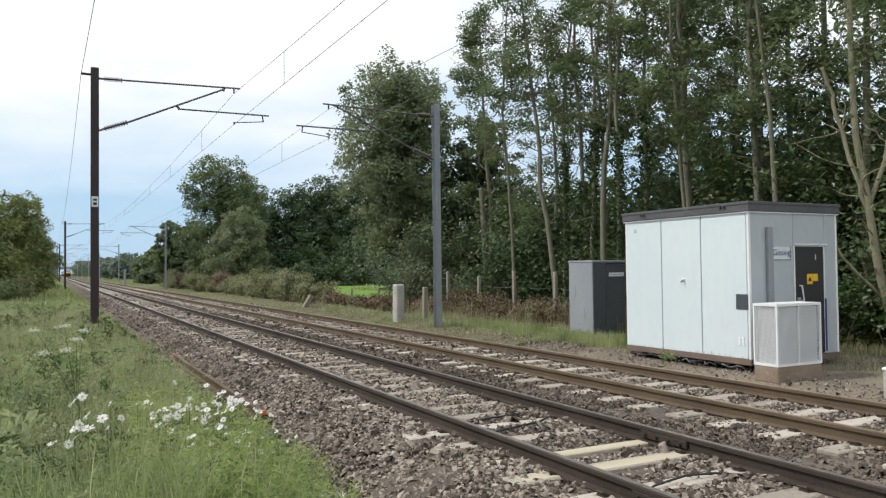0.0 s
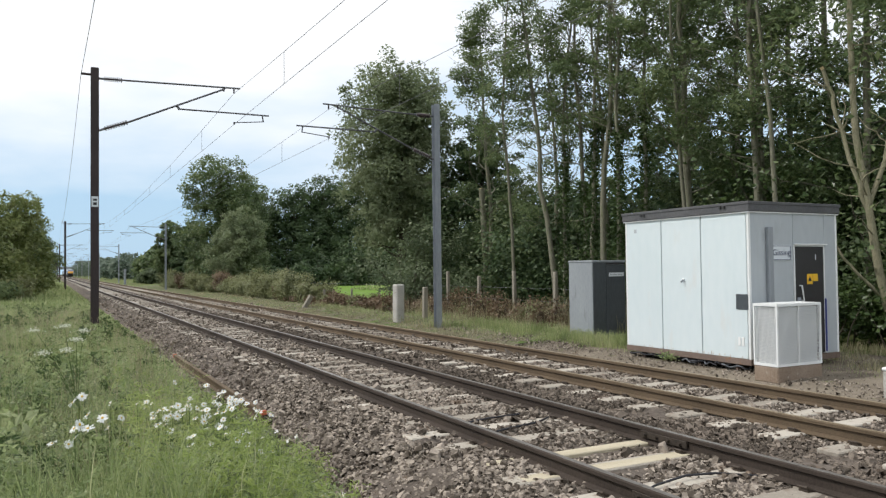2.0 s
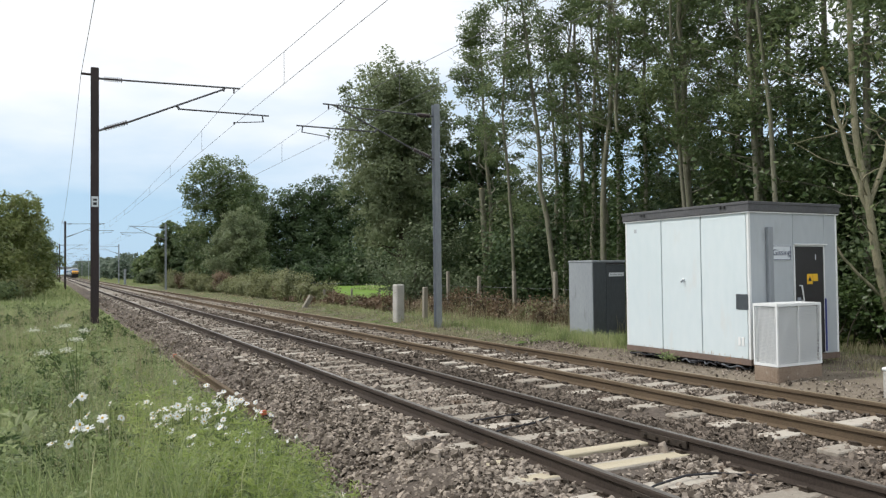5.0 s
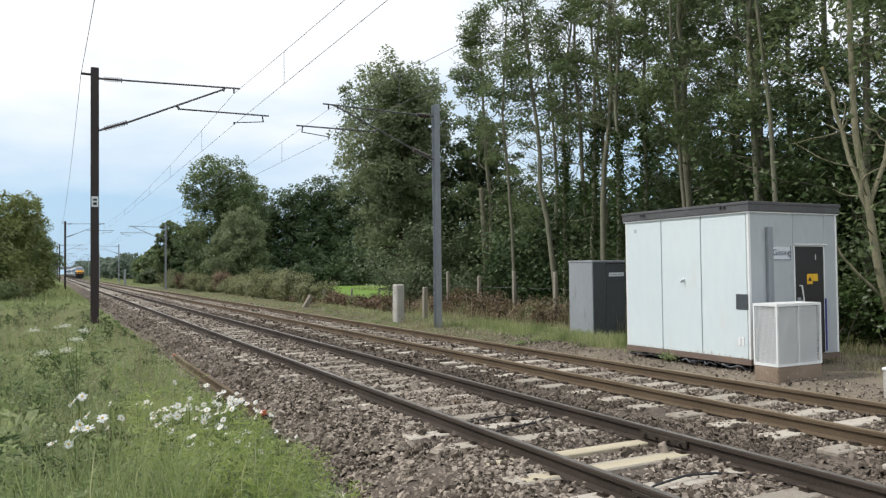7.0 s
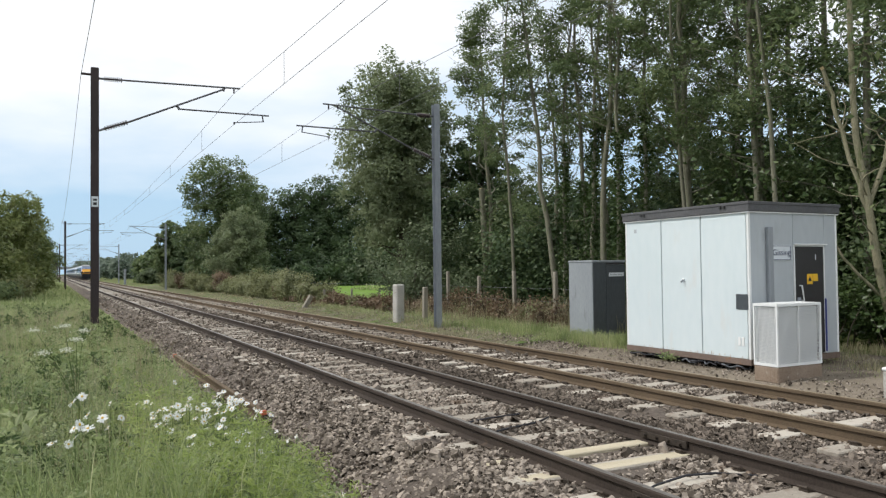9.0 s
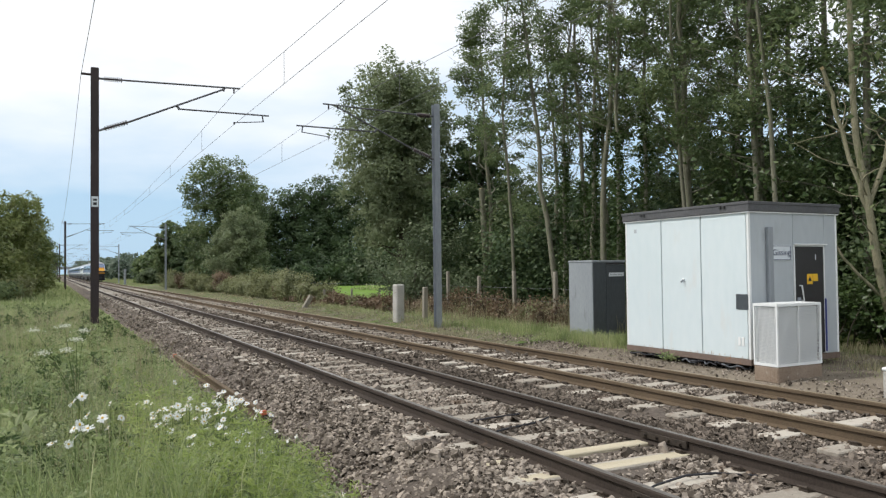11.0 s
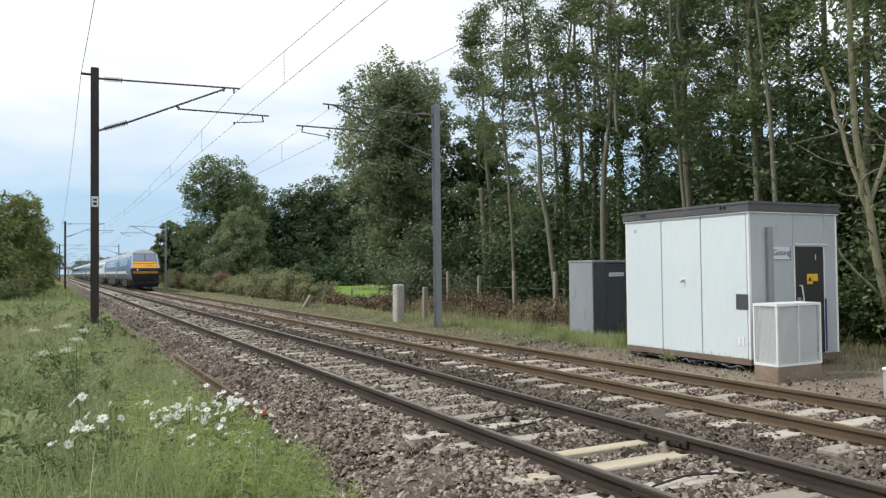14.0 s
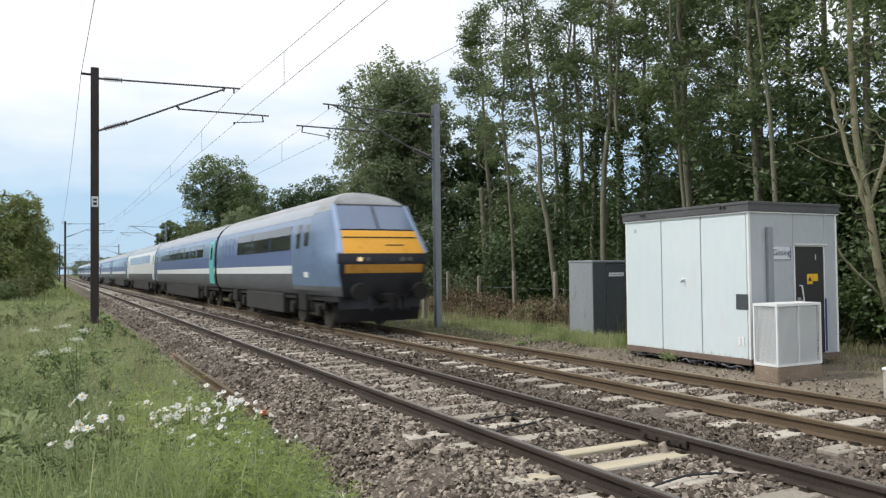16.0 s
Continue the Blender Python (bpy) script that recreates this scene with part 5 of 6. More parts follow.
# hedge on the near side of the line
for k, (x, y, h, sp, lv) in enumerate(((-5.2, 52, 7.6, 3.6, 19000), (-2.6, 60, 7.4, 2.6, 14000), (-2.2, 71, 7.6, 2.5, 10000), (-7.5, 64, 8.4, 4.0, 12000), (-1.8, 84, 6.0, 2.2, 7000), (-3.0, 100, 7, 3, 7000), (-3.2, 122, 7, 3, 6000), (-9, 80, 9, 4, 6000))):
    tree("hawthorn_tree", x, y, h, 0.22, sp, 0.04, lv, 0.20 if y < 75 else 0.3, 700 + k, "bushy hawthorn with olive-green leaves beside the verge", M_BARKDARK, [M_HAW, M_HAW, M_LEAF][k % 3], limbs=44, dense=0.55, group="hedge beside the verge", top=0.2, full=22)
for k in range(14):
    y = 42 + 4.2 * k
    shrub("bramble", -1.9 - 0.018 * y + rng.uniform(-0.4, 0.3) - (1.2 if y < 50 else 0), y, 2.6, 3.4, rng.uniform(1.2, 2.4), 2600, 0.16, 720 + k, "green bramble thicket at the hedge foot", M_LEAF if k % 3 else M_LEAFYEL, "bramble", "thicket at the hedge foot")

# road bridge far down the line
br = thing("road_bridge", pose(5.7, 900, -0.3), "grey steel bridge across the line far away", "bridge")
part("deck", boxed(-60, 60, -4, 4, 6.3, 9.2, 0.1), M_GREYMETAL, br)
for x in (-9.5, 9.5):
    part("pier", boxed(x - 0.8, x + 0.8, -3.8, 3.8, 0, 6.3, 0.1), M_CONC, br)
for s in (-1, 1):
    part("abutment", boxed(s * 38 - 22, s * 38 + 22, -3.8, 3.8, 0, 6.3, 0.1), M_SOIL, br, "grassy embankment under the bridge")


# ---- verge plants ----
def verge_edge(y):
    """Where the grass stops at the ballast, wavering along the line."""
    return 2.25 + 0.22 * np.sin(y * 0.9) + 0.15 * np.sin(y * 2.7 + 1) - 0.75 * np.exp(-((y - 17.8) / 2.4) ** 2) - 0.32 * np.exp(-((y - 12.0) / 3.0) ** 2) - 0.22 * np.exp(-((y - 4.6) / 1.2) ** 2) + 0.35 * np.exp(-((y - 24.2) / 1.6) ** 2)


def blades(name, n, x0, x1, y0, y1, height, width, seed, label, material, power=1.0, clump=0.0, edge=True, rise=lie, lift=None):
    rng = np.random.default_rng(seed)
    y = y0 + (y1 - y0) * rng.uniform(0, 1, n) ** power
    x = rng.uniform(x0, x1, n)
    if clump:
        c = rng.integers(0, max(1, n // 40), n)
        cx, cy = rng.uniform(x0, x1, n), y0 + (y1 - y0) * rng.uniform(0, 1, n) ** power
        x, y = cx[c] + rng.normal(0, clump, n), cy[c] + rng.normal(0, clump, n)
    if edge:
        keep = x < verge_edge(y) - rng.gamma(1.0, 0.16, n)
        x, y = x[keep], y[keep]
    n = len(x)
    patch = 0.78 + 0.42 * np.sin(x * 1.9 + 0.8 * y) * np.sin(y * 1.1 - x) + 0.15 * np.sin(y * 3.1)
    near = np.clip((2.5 - x) / 1.3, 0.32, 1.0) if edge else 1.0
    h = height * patch * near * rng.uniform(0.45, 1.25, n)
    az, ln = rng.uniform(0, 2 * np.pi, n), rng.uniform(0.08, 0.55, n)
    d = np.stack([np.cos(az), np.sin(az), np.zeros(n)], 1)
    s = np.stack([-np.sin(az), np.cos(az), np.zeros(n)], 1)
    w = (width * rng.uniform(0.6, 1.3, n))[:, None]
    b = np.stack([x, y, rise(x) - 0.02], 1)
    up = np.array([[0, 0, 1.0]])
    mid = b + up * (h * 0.6)[:, None] + d * (h * ln * 0.35)[:, None]
    tip = b + up * (h * (1 - 0.25 * ln))[:, None] + d * (h * ln)[:, None]
    V = np.stack([b - s * w * 0.5, b + s * w * 0.5, mid + s * w * 0.42, mid - s * w * 0.42, tip], 1)
    k = np.arange(n)[:, None] * 5
    F = np.concatenate([k + np.array([[0, 1, 2]]), k + np.array([[0, 2, 3]]), k + np.array([[3, 2, 4]])])
    return tagged(arrays(name, V, F, material), label, "grass", kind="stuff")


blades("grass_tufts", 15000, -2.0, 2.3, 3.0, 16, 0.74, 0.007, 34, "taller grass tufts standing over the verge", M_BLADE, 1.1, clump=0.07)
blades("verge_grass", 28000, -2.2, 2.75, 2.6, 14, 0.50, 0.0075, 21, "long green verge grass beside the ballast", M_BLADE, 1.2)
blades("verge_grass", 32000, -4.5, 2.6, 12, 36, 0.52, 0.014, 22, "long green verge grass along the line", M_BLADE, 1.2)
blades("verge_grass", 18000, -7, 2.4, 34, 150, 0.42, 0.05, 23, "distant rough grass along the verge", M_BLADE, 1.5)
blades("dry_grass", 17000, -2.5, 2.7, 5.6, 30, 0.78, 0.005, 24, "dry seeding grass stalks in the verge", M_STRAW, 1.3)
blades("path_grass", 9000, 11.4, 15.6, 13.6, 40, 0.30, 0.010, 25, "fresh green grass along the fence foot", M_BLADE, 1.2, clump=0.25, edge=False)
blades("path_grass", 6000, 10.2, 13.5, 22, 70, 0.22, 0.014, 26, "thin dry grass beside the far track", M_STRAW, 1.2, clump=0.3, edge=False)
blades("path_grass", 4500, 12.4, 16.8, 6, 12, 0.12, 0.008, 35, "short green grass creeping over the dirt", M_BLADE, 1.0, clump=0.3, edge=False)
blades("path_grass", 5500, 13.0, 16.8, 5, 12, 0.2, 0.010, 27, "thin dry grass beside the hut", M_STRAW, 1.0, clump=0.25, edge=False)
blades("cabinet_grass", 5000, 11.7, 13.4, 14.2, 23, 0.34, 0.010, 32, "bright green grass growing by the cabinet", M_BLADE, 1.2, edge=False)
blades("fence_stalks", 3200, 13.8, 15.8, 16.5, 33, 0.85, 0.012, 33, "pale dead stalks standing along the fence", M_STRAW, 1.2, clump=0.3, edge=False)
blades("meadow_grass", 5000, 22, 42, 44, 60, 0.5, 0.05, 28, "tall bright meadow grass", M_BLADE, 1.0, edge=False, rise=lambda x: lie(x) + 0.33)


blades("verge_grass", 8000, -8, 2.3, -8, 3.0, 0.4, 0.014, 30, "long green verge grass behind the viewpoint", M_BLADE)
blades("dry_grass", 4000, 10.4, 14.3, 17, 60, 0.30, 0.010, 31, "dry pale grass between the far track and the fence", M_STRAW, 1.3, clump=0.35, edge=False)


def weeds(name, n, x0, x1, y0, y1, h, leaf, seed, label, material, per=60, power=1.2, slim=0.24):
    """Soft leafy weeds: leaves up a stem, many to a clump."""
    rng = np.random.default_rng(seed)
    y = y0 + (y1 - y0) * rng.uniform(0, 1, n) ** power
    x = rng.uniform(x0, x1, n)
    keep = x < verge_edge(y) - rng.gamma(1.2, 0.12, n)
    x, y = x[keep], y[keep]
    n = len(x)
    hh = h * rng.uniform(0.5, 1.2, n) * np.clip((2.6 - x) / 1.2, 0.5, 1.0)
    zz = rng.uniform(0.15, 1, (n, per)) ** 0.75
    sp = 0.12 * hh[:, None] * (1.25 - zz) + 0.03
    c = np.stack([x[:, None] + rng.normal(0, 1, (n, per)) * sp, y[:, None] + rng.normal(0, 1, (n, per)) * sp, lie(x)[:, None] + zz * hh[:, None]], -1).reshape(-1, 3)
    V, F = leaf_quads(rng, c, leaf, slim)
    return tagged(arrays(name, V, F, material), label, "weeds", kind="stuff")


weeds("verge_weeds", 650, -2.0, 2.6, 2.8, 12, 0.55, 0.06, 41, "soft feathery weeds among the verge grass", M_WEED, 48)
weeds("verge_weeds", 700, -4.0, 2.5, 11, 38, 0.58, 0.10, 42, "soft leafy weeds farther along the verge", M_WEED, 32)


weeds("feathery_weeds", 330, 0.5, 2.4, 4.2, 8.5, 0.66, 0.075, 43, "bright yellow-green feathery weeds around the daisies", M_LIME, 60, slim=0.13)
weeds("nettle_patch", 340, -1.6, 2.2, 3.0, 13, 0.42, 0.075, 47, "deep green low nettles and vetch under the grass", M_WEEDDARK, 60, 1.1, 0.42)
weeds("nettle_patch", 420, -3.5, 2.2, 12, 36, 0.48, 0.11, 48, "deep green nettles in patches along the verge", M_WEEDDARK, 36, 1.1, 0.42)
weeds("feathery_weeds", 300, -1.2, 2.2, 2.9, 6.2, 0.52, 0.06, 50, "soft feathery mayweed leaves in the near verge", M_WEED, 70, 1.0, 0.13)
weeds("feathery_weeds", 150, 0.6, 2.2, 3.8, 6.2, 0.50, 0.06, 51, "bright yellow-green mayweed leaves in the near verge", M_LIME, 70, 1.0, 0.13)
weeds("yarrow_leaves", 260, -0.4, 2.3, 4.4, 10, 0.62, 0.05, 49, "grey-green feathery yarrow leaves", M_LEAFPALE, 60, 1.1, 0.16)
weeds("mast_weeds", 40, 0.1, 1.9, 20.2, 22.4, 0.40, 0.09, 46, "low weeds around the foot of the brown mast", M_WEED, 45, 1.0)
weeds("broad_weeds", 150, -1.0, 1.2, 5.5, 16, 0.46, 0.13, 44, "broad-leaved dock and nettle in the verge", M_WEED, 22, slim=0.5)
weeds("dead_weeds", 160, 1.2, 2.9, 4.5, 26, 0.36, 0.05, 45, "brown dying weeds at the ballast edge", M_BRAMBLE, 40)


def daisy(x, y, h, tilt, az, label, size=0.052, seed=0):
    rng = np.random.default_rng(seed)
    t = thing("oxeye_daisy", pose(x, y, float(lie(x)), 0, 0, az), label, "flower", "oxeye daisies in the verge")
    part("stem", rodded((0, 0, 0), (0.02, 0, h), 0.003, 0.002, 5), M_STEM, t)
    m = pose(0.02, 0, h, 0, tilt, 0)
    n = 14
    a = np.arange(n) * 2 * np.pi / n + rng.normal(0, 0.06, n)
    V = []
    for q in a:
        r, w = size * rng.uniform(0.85, 1.1), size * 0.17
        c, s = math.cos(q), math.sin(q)
        z = rng.uniform(-0.3, 0.25) * size
        for rr, ww, zz in ((0.2, -0.6, 0), (0.2, 0.6, 0), (0.8, 1.0, z * 0.7), (1.0, 0.0, z), (0.8, -1.0, z * 0.7)):
            V.append(m @ Vector((c * r * rr - s * w * ww, s * r * rr + c * w * ww, zz)))
    k = np.arange(n) * 5
    arrays("petals", [v[:] for v in V], np.stack([k, k + 1, k + 2, k + 3, k + 4], 1), M_PETAL, t)
    bm = bmesh.new()
    bmesh.ops.create_icosphere(bm, subdivisions=1, radius=size * 0.28, matrix=m @ Matrix.Diagonal((1, 1, 0.5, 1)))
    part("eye", bm, M_EYE, t, "yellow flower eye", True)
    return t


rng = np.random.default_rng(61)
DAISY = "white oxeye daisy with a yellow eye in long grass"
for g, (gx, gy, sx, sy, n, h, size) in enumerate(((0.22, 6.1, 0.12, 0.30, 9, 0.46, 0.040), (0.06, 5.4, 0.10, 0.2, 3, 0.38, 0.034), (1.00, 6.5, 0.24, 0.25, 34, 0.42, 0.030), (0.78, 6.15, 0.12, 0.2, 9, 0.38, 0.032),
                                                   (1.50, 7.05, 0.17, 0.30, 34, 0.44, 0.031), (1.52, 6.4, 0.22, 0.35, 16, 0.32, 0.023), (1.10, 5.8, 0.25, 0.25, 10, 0.32, 0.024), (1.72, 5.25, 0.08, 0.12, 4, 0.14, 0.030))):
    for k in range(n):
        daisy(gx + rng.normal(0, sx), gy + rng.normal(0, sy), h * rng.uniform(0.85, 1.18) + 0.22, rng.uniform(15, 65), rng.uniform(130, 320), DAISY, size * rng.uniform(0.8, 1.15), 800 + 40 * g + k)


def hogweed(x, y, h, seed):
    rng = np.random.default_rng(seed)
    t = thing("hogweed", pose(x, y, float(lie(x))), "tall hogweed with flat cream flower heads", "wild flower", "hogweed in the verge")
    P, heads = [(np.array([(0, 0, 0), (0.03, 0, h * 0.4), (0.0, 0.02, h * 0.55)]), [0.007, 0.005, 0.004])], []
    for dx, dz in ((-0.34, 0.09), (0.0, 0.0), (0.07, 0.06), (-0.08, -0.10), (-0.28, -0.13), (-0.10, 0.11)):
        e = np.array([dx, rng.uniform(-0.2, 0.2), h + dz])
        P.append((np.array([(0.01, 0.01, h * 0.42), e * 0.6 + np.array([0, 0, h * 0.22]), e]), [0.0035, 0.003, 0.002]))
        heads.append(e + rng.normal(0, 1, (95, 3)) * np.array([0.033, 0.033, 0.010]))
    for q in P:
        V, F = tubes([q], 5)
        arrays("stem", V, F, M_STEM, t)
    for c in heads:
        V, F = leaf_quads(rng, c, 0.016, 0.9, 2.0)
        arrays("flower_head", V, F, M_UMBEL, t)
    return t


hogweed(0.20, 7.95, 1.10, 1)
blades("moss_patch", 2500, 2.0, 2.75, 16.2, 19.5, 0.10, 0.008, 29, "low moss and weeds creeping onto the ballast", M_BLADE, 1.0, edge=False, rise=lambda x: np.maximum(lie(x), bed(x)))

# ---- train ----
SEC = [(0.93, 1.20), (1.08, 1.31), (1.40, 1.345), (1.58, 1.355), (1.80, 1.36), (2.30, 1.355), (2.75, 1.325), (3.05, 1.27), (3.27, 1.18), (3.50, 1.02), (3.70, 0.77), (3.85, 0.46), (3.92, 0.18), (3.935, 0.0)]
SZ, SW = np.array([a for a, b in SEC]), np.array([b for a, b in SEC])


def half(z):
    return float(np.interp(z, SZ, SW))


def band(z0, z1, y0, y1, off=0.0, sides=(-1, 1), bm=None, thick=0.0):
    """A stretch of body side between two heights, following the section."""
    bm = bm or bmesh.new()
    zs = [z0] + [z for z in SZ if z0 + 0.01 < z < z1 - 0.01] + [z1]
    for s in sides:
        a = [bm.verts.new((s * (half(z) + off), y0, z)) for z in zs]
        b = [bm.verts.new((s * (half(z) + off), y1, z)) for z in zs]
        for k in range(len(zs) - 1):
            q = (a[k], a[k + 1], b[k + 1], b[k])
            bm.faces.new(q if s < 0 else q[::-1])
        if thick:
            c = [bm.verts.new((s * (half(z) + off - thick), y0, z)) for z in zs]
            d = [bm.verts.new((s * (half(z) + off - thick), y1, z)) for z in zs]
            for k in range(len(zs) - 1):
                bm.faces.new((a[k], a[k + 1], c[k + 1], c[k]))
                bm.faces.new((b[k], b[k + 1], d[k + 1], d[k]))
            for m in (0, -1):
                bm.faces.new((a[m], b[m], d[m], c[m]))
    return bm


def roof_band(y0, y1):
    bm = bmesh.new()
    zs = [z for z in SZ if z >= 3.27]
    prof = [(-half(z), z) for z in zs] + [(half(z), z) for z in reversed(zs[:-1])]
    a = [bm.verts.new((x, y0, z)) for x, z in prof]
    b = [bm.verts.new((x, y1, z)) for x, z in prof]
    for k in range(len(prof) - 1):
        bm.faces.new((a[k], a[k + 1], b[k + 1], b[k]))
    return bm


def end_wall(y):
    bm = bmesh.new()
    bm.faces.new([bm.verts.new((-half(z), y, z)) for z in SZ] + [bm.verts.new((half(z), y, z)) for z in reversed(SZ[:-1])])
    return bm


def bogie(parent, y):
    bm = bmesh.new()
    for s in (-1, 1):
        box(bm, s * 1.02 - 0.07, s * 1.02 + 0.07, y - 1.75, y + 1.75, 0.50, 0.72, 0.03)
        for d in (-1.3, 1.3):
            box(bm, s * 1.08 - 0.10, s * 1.08 + 0.10, y + d - 0.20, y + d + 0.20, 0.32, 0.66, 0.04)
            rod(bm, (s * 1.12, y + d * 0.62, 0.45), (s * 1.16, y + d * 0.5, 0.98), 0.05, sides=6)
        box(bm, s * 1.1 - 0.12, s * 1.1 + 0.12, y - 0.4, y + 0.4, 0.42, 0.95, 0.05)
    box(bm, -1.0, 1.0, y - 0.25, y + 0.25, 0.45, 0.85, 0.04)
    b = part("bogie", bm, T_UNDER, parent)
    for d in (-1.3, 1.3):
        bm = bmesh.new()
        for s in (-1, 1):
            rod(bm, (s * 0.69, y + d, 0.46), (s * 0.82, y + d, 0.46), 0.455, 0.455, 20)
        rod(bm, (-0.8, y + d, 0.46), (0.8, y + d, 0.46), 0.08)
        part("wheelset", bm, T_STEEL, b)
    return b


def lower_gear(t, y0, y1):
    part("underframe", boxed(-1.15, 1.15, y0 + 0.1, y1 - 0.1, 0.78, 0.96), T_UNDER, t)
    part("equipment_skirt", boxed(-1.22, 1.22, y0 + 5.3, y1 - 5.3, 0.26, 0.925, 0.04), T_SKIRT, t, "dirty grey skirt over underfloor equipment")
    bogie(t, y0 + 3.2)
    bogie(t, y1 - 3.2)


def shell(t, y0, y1, plain):
    low, stripe, mid, up = (T_GREY, T_WHITE, T_NAVY, T_BLUE) if not plain else (T_GREY, T_WHITE, T_WHITE, T_WHITE)
    part("lower_body", band(0.93, 1.55, y0, y1), low, t, smooth=True)
    part("stripe", band(1.55, 1.80, y0, y1), stripe, t)
    part("waist_band", band(1.80, 2.32, y0, y1), mid, t)
    part("upper_body", band(2.32, 3.27, y0, y1), up, t, smooth=True)
    part("roof", roof_band(y0, y1), T_ROOF, t, "sooty silver ribbed roof", True)
    # added strip paints the sky reflection along the roof's curve
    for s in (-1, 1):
        part("roof_shoulder", band(3.22, 3.56, y0, y1, 0.004, (s,)), T_SHEEN, t, "roof shoulder strip with sky reflection in its colour", True)
    part("end_wall", end_wall(y1), T_BLACK, t)


def coach(plain, teal, length=22.55):
    t = thing("railway_coach", pose(0, 0, 0), "pale grey-white railway coach with dark windows" if plain else "slate blue railway coach with a white waist stripe", "railway coach", "train")
    shell(t, 0, length, plain)
    part("end_wall", end_wall(0.0), T_BLACK, t)
    lower_gear(t, 0, length)
    part("gangway", boxed(-0.55, 0.55, -0.42, 0.0, 0.95, 3.1, 0.05), T_BLACK, t)
    n = 8
    for s in (-1, 1):
        for k in range(n):
            y = 3.0 + (length - 6.0) * (k + 0.5) / n
            part("window", band(2.36, 2.98, y - 0.92, y + 0.92, 0.008, (s,), thick=0.02), T_GLASS, t)
        for y in (0.75, length - 0.75):
            d = part("door", band(1.1, 3.05, y - 0.55, y + 0.55, 0.012, (s,), thick=0.03), T_TEAL if teal and y < 2 else (T_WHITE if plain else T_BLUE), t, "turquoise end door" if teal and y < 2 else "")
            part("door_window", band(2.2, 2.9, y - 0.22, y + 0.22, 0.018, (s,), thick=0.01), T_GLASS, d)
    for k in range(6):
        part("roof_vent", boxed(-0.25, 0.25, 3 + 3.2 * k, 3.5 + 3.2 * k, 3.90, 3.97, 0.02), T_ROOF, t)
    for k in range(1, 12):
        bm = bmesh.new()
        y = length * k / 12
        zs = [z for z in SZ if z >= 3.27]
        prof = [(-half(z) - 0.004, z + 0.006) for z in zs] + [(half(z) + 0.004, z + 0.006) for z in reversed(zs[:-1])]
        a = [bm.verts.new((x, y, z)) for x, z in prof]
        b = [bm.verts.new((x, y + 0.05, z)) for x, z in prof]
        for j in range(len(prof) - 1):
            bm.faces.new((a[j], a[j + 1], b[j + 1], b[j]))
        part("roof_rib", bm, T_ROOF, t)
    return t


CABL, CABR = 2.5, 4.2          # ends of the cab nose and of the plain cab side
FZ = [(0.93, 0.16, 1.12), (1.10, 0.10, 1.16), (1.42, 0.07, 1.22), (1.48, 0.06, 1.24), (1.76, 0.02, 1.27), (2.06, 0.0, 1.27), (2.10, 0.02, 1.25), (2.58, 0.36, 1.17), (2.66, 0.42, 1.16),
      (2.72, 0.47, 1.155), (3.42, 1.00, 1.085), (3.50, 1.08, 1.03), (3.72, 1.48, 0.77), (3.87, 1.95, 0.40), (3.935, 2.45, 0.0)]


def front(z):
    return float(np.interp(z, [a for a, b, c in FZ], [b for a, b, c in FZ])), float(np.interp(z, [a for a, b, c in FZ], [c for a, b, c in FZ]))


def face_band(z0, z1, x0=-1.0, x1=1.0, off=0.0):
    """A stretch of the cab face; x0 and x1 are shares of its half width."""
    bm = bmesh.new()
    zs = [z0] + [a for a, b, c in FZ if z0 + 0.005 < a < z1 - 0.005] + [z1]
    rows = []
    for z in zs:
        y, w = front(z)
        rows.append([bm.verts.new((w * (x0 + (x1 - x0) * k / 6), y - off + 0.10 * abs(x0 + (x1 - x0) * k / 6) ** 3, z + off * 0.5)) for k in range(7)])
    for a, b in zip(rows, rows[1:]):
        for k in range(6):
            bm.faces.new((a[k], a[k + 1], b[k + 1], b[k]))
    return bm


def cab_side(z0, z1, sides=(-1, 1)):
    bm = bmesh.new()
    zs = [z0] + sorted({z for z in list(SZ) + [a for a, b, c in FZ] if z0 + 0.005 < z < z1 - 0.005}) + [z1]
    for s in sides:
        rows = []
        for z in zs:
            y, w = front(z)
            a, b, h = y + 0.10, w, half(z)
            rows.append([bm.verts.new((s * (b + (h - b) * u ** 0.55), a + (CABL - a) * u, z)) for u in (0, 0.1, 0.25, 0.5, 0.75, 1.0)])
        for p, q in zip(rows, rows[1:]):
            for k in range(5):
                f = (p[k], p[k + 1], q[k + 1], q[k])
                bm.faces.new(f if s > 0 else f[::-1])
    return bm


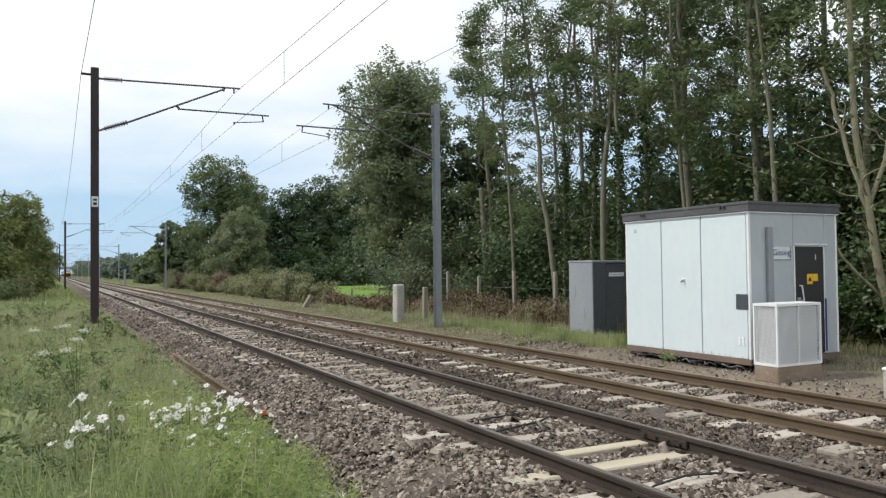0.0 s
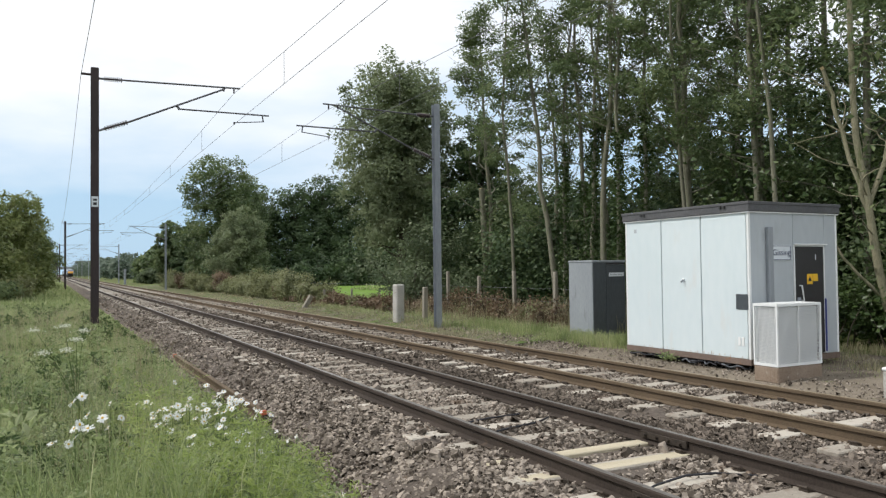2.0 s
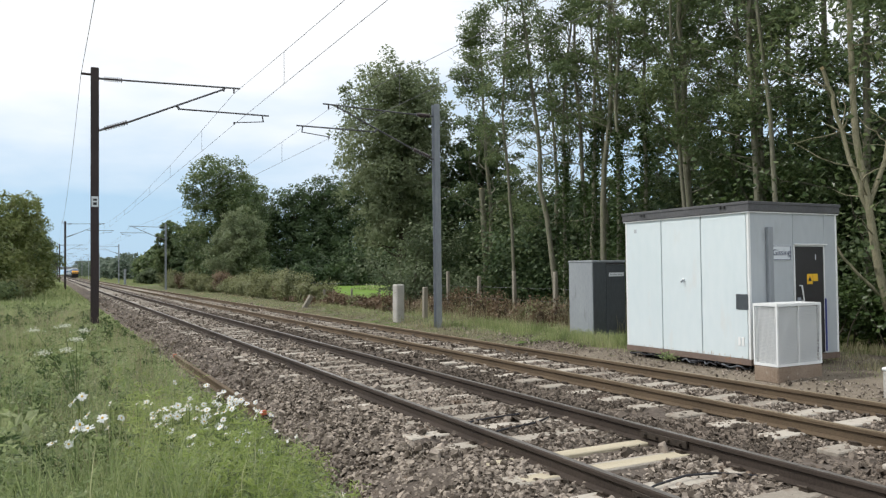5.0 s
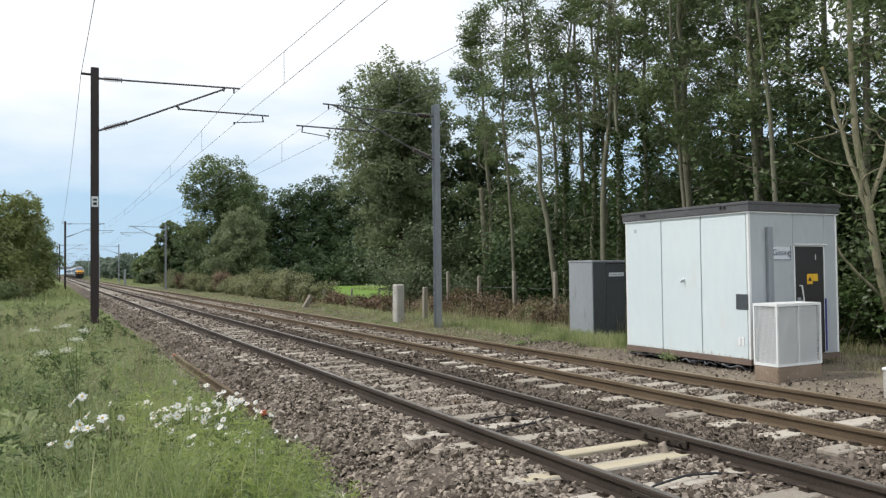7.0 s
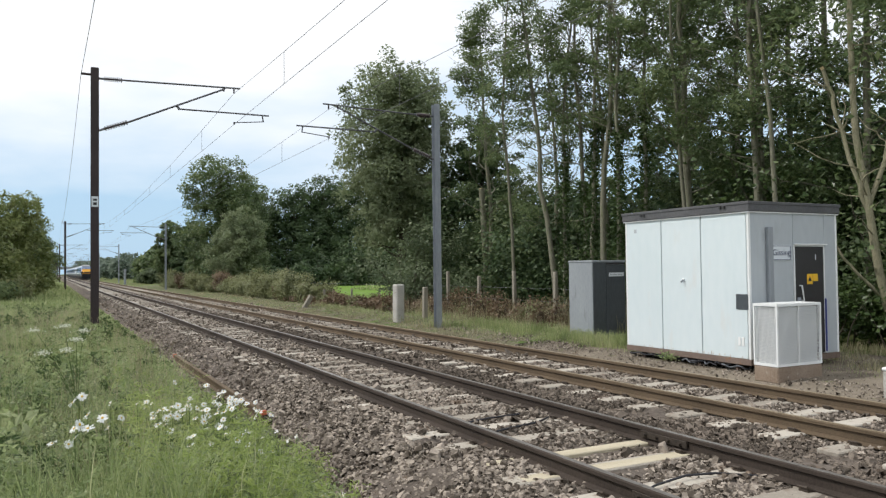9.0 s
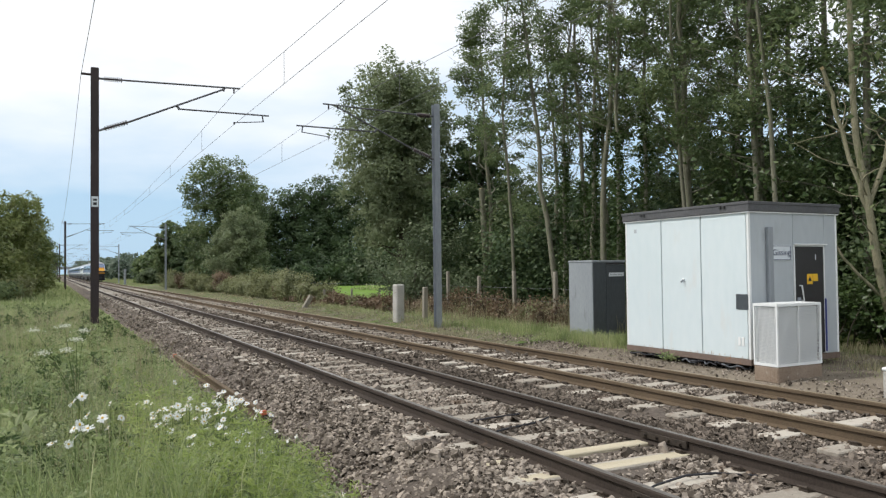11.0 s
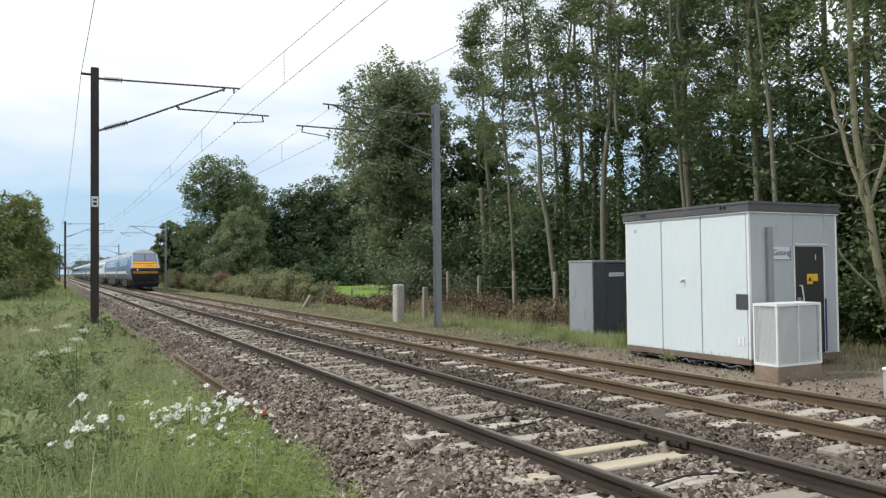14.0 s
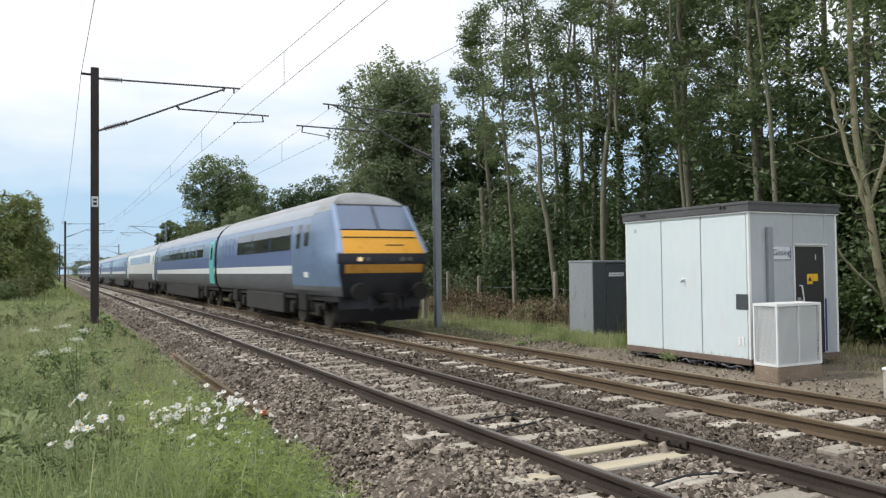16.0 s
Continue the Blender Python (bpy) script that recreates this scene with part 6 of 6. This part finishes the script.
def driving_van(length=16.3):
    t = thing("driving_trailer", pose(0, 0, 0), "slate blue driving trailer with a raked yellow cab front", "train", "train")
    shell(t, CABR, length, False)
    part("cab_roof_panel", roof_band(CABL, CABR), T_ROOF, t, smooth=True)
    # the same painted reflection carried on over the cab
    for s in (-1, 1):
        part("roof_shoulder", band(3.22, 3.56, CABL, CABR, 0.004, (s,)), T_SHEEN, t, smooth=True)
    part("cab_wall", band(1.20, 3.27, CABL, CABR), T_BLUE, t, smooth=True)
    part("cab_wall_foot", band(0.93, 1.20, CABL, CABR), T_GREY, t)
    part("cab_lower_side", cab_side(0.93, 1.20), T_GREY, t, smooth=True)
    for s in (-1, 1):
        part("cab_side", cab_side(1.20, 3.30, (s,)), T_BLUE, t, smooth=True)
    # pillars get a lighter blue that paints the sun on the cab corners
    for a, b in ((-1.05, -0.94), (0.955, 1.05)):
        part("corner_pillar", face_band(2.10, 3.45, a, b, 0.012), T_PILLAR, t, "corner pillar in sunlit light blue beside the windscreen", True)
    part("cab_roof", cab_side(3.30, 3.935), T_ROOF, t, smooth=True)
    part("brow", face_band(3.47, 3.935), T_ROOF, t, smooth=True)
    part("front_apron", face_band(0.93, 1.79), T_BLACK, t, "black lower cab front", True)
    # darker yellow here paints the shadow low on the cab front
    part("lower_yellow_panel", face_band(1.55, 1.78, -0.88, 0.90, 0.008), T_YELLOWSHADE, t, smooth=True)
    light_band = part("lamp_band", face_band(1.79, 2.07, -1.03, 1.03, 0.012), T_BLACK, t, "black lamp band across the cab front", True)
    part("nose_edge", face_band(2.07, 2.69), T_PILLAR, t, "light blue edge round the nose", True)
    nose = part("yellow_nose", face_band(2.07, 2.70, -0.925, 0.955, 0.008), T_YELLOW, t, "raked warning yellow nose panel", True)
    part("nose_ledge", face_band(2.49, 2.52, -0.92, 0.92, 0.02), T_UNDER, nose)
    part("emblem_bar", face_band(2.28, 2.31, 0.05, 0.5, 0.012), T_UNDER, nose, "thin dark emblem bar")
    part("screen_surround", face_band(2.69, 3.47), T_BLACK, t, "black windscreen surround", True)
    part("windscreen", face_band(2.74, 3.41, -0.95, -0.03, 0.012), T_SCREEN, t, smooth=True)
    part("windscreen", face_band(2.74, 3.41, 0.03, 0.95, 0.012), T_SCREEN, t, smooth=True)
    for s in (-1, 1):
        rod_b = rodded((s * 0.30, 0.52, 2.70), (s * 0.75, 0.60, 2.76), 0.012, sides=5)
        part("wiper", rod_b, T_BLACK, t)
        for x, m in ((0.72, T_LAMP if s < 0 else T_LENS), (0.50, T_LENS)):
            part("headlamp", rodded((s * x, 0.16, 1.92), (s * x, -0.02, 1.92), 0.066, 0.06, 16), m, light_band, "lit warm headlamp" if m is T_LAMP else "")
    # buffers, coupling, plough
    for s in (-1, 1):
        b = part("buffer", rodded((s * 0.87, 0.25, 1.06), (s * 0.87, -0.35, 1.06), 0.10, 0.09, 12), T_UNDER, t)
        part("buffer_head", rodded((s * 0.87, -0.33, 1.06), (s * 0.87, -0.40, 1.06), 0.24, 0.23, 16), T_UNDER, b)
    bm = boxed(-0.16, 0.16, -0.35, 0.3, 0.78, 1.02, 0.04)
    rod(bm, (0, -0.36, 0.98), (0, -0.42, 0.55), 0.05)
    part("coupling", bm, T_UNDER, t)
    bm = bmesh.new()
    rows = [[bm.verts.new((x, 0.30 + 0.10 * abs(x) + dy, z)) for x in (-1.2, -0.6, 0, 0.6, 1.2)] for dy, z in ((0, 0.95), (-0.06, 0.6), (0.1, 0.25))]
    for a, b in zip(rows, rows[1:]):
        for k in range(4):
            bm.faces.new((a[k], a[k + 1], b[k + 1], b[k]))
    part("obstacle_deflector", bm, T_BLACK, t, "sooty black snow plough")
    for x in (-0.45, 0.4, 0.6):
        part("brake_hose", rodded((x, 0.1, 0.95), (x + 0.03, 0.0, 0.55), 0.03, sides=6), T_BLACK, t)
    lower_gear(t, 0.4, length)
    for s in (-1, 1):
        for y0, y1 in ((4.35, 6.9), (6.98, 9.5), (9.58, 12.0)):
            part("window", band(2.28, 3.02, y0, y1, 0.008, (s,), thick=0.02), T_GLASS, t)
        part("cab_door", band(1.84, 3.08, 3.2, 3.85, 0.006, (s,), thick=0.02), T_BLUE, t)
        part("cab_door_window", band(2.3, 3.0, 3.35, 3.7, 0.018, (s,), thick=0.02), T_GLASS, t)
        part("cab_side_window", band(2.35, 2.98, 2.52, 2.95, 0.006, (s,), thick=0.02), T_GLASS, t)
        part("side_plate", band(1.44, 1.60, 2.55, 2.95, 0.006, (s,), thick=0.01), T_WHITE, t, "small white side plate")
        for y in (12.6, 13.4, 14.2):
            part("louvre", band(2.3, 3.0, y, y + 0.5, 0.006, (s,), thick=0.01), T_NAVY, t)
        part("luggage_door", band(1.84, 3.1, 14.9, 15.6, 0.006, (s,), thick=0.02), T_BLUE, t)
    return t


TRACK2 = R1 + APART + GAUGE / 2
train = [(driving_van(), 0.0)]
first = coach(False, True)
train.append((first, 16.75))
second = coach(True, False)
train.append((second, 39.7))
third = coach(False, False)
train.append((third, 62.65))
for k in range(6):
    train.append((copy_thing(third, pose(0, 0, 0)), 85.6 + 22.95 * k))


RUN = [(0.0, 1.0), (2.0, 1.0), (4.0, 1.0), (6.0, 1.0), (8.0, 1.2), (10.0, 1.5), (12.0, 1.8), (13.5, 2.0), (14.0, 2.1), (14.5, 1.9), (15.0, 1.25), (15.5, 0.6), (16.0, -0.2)]


def motions():
    """The train runs in along the far track at about 29 m/s."""
    for ob, back in train:
        walk(ob, [(t, pose(TRACK2, 19.05 + 28.25 * (16.0 - t) + late + back, 0.0)) for t, late in RUN])


motions()
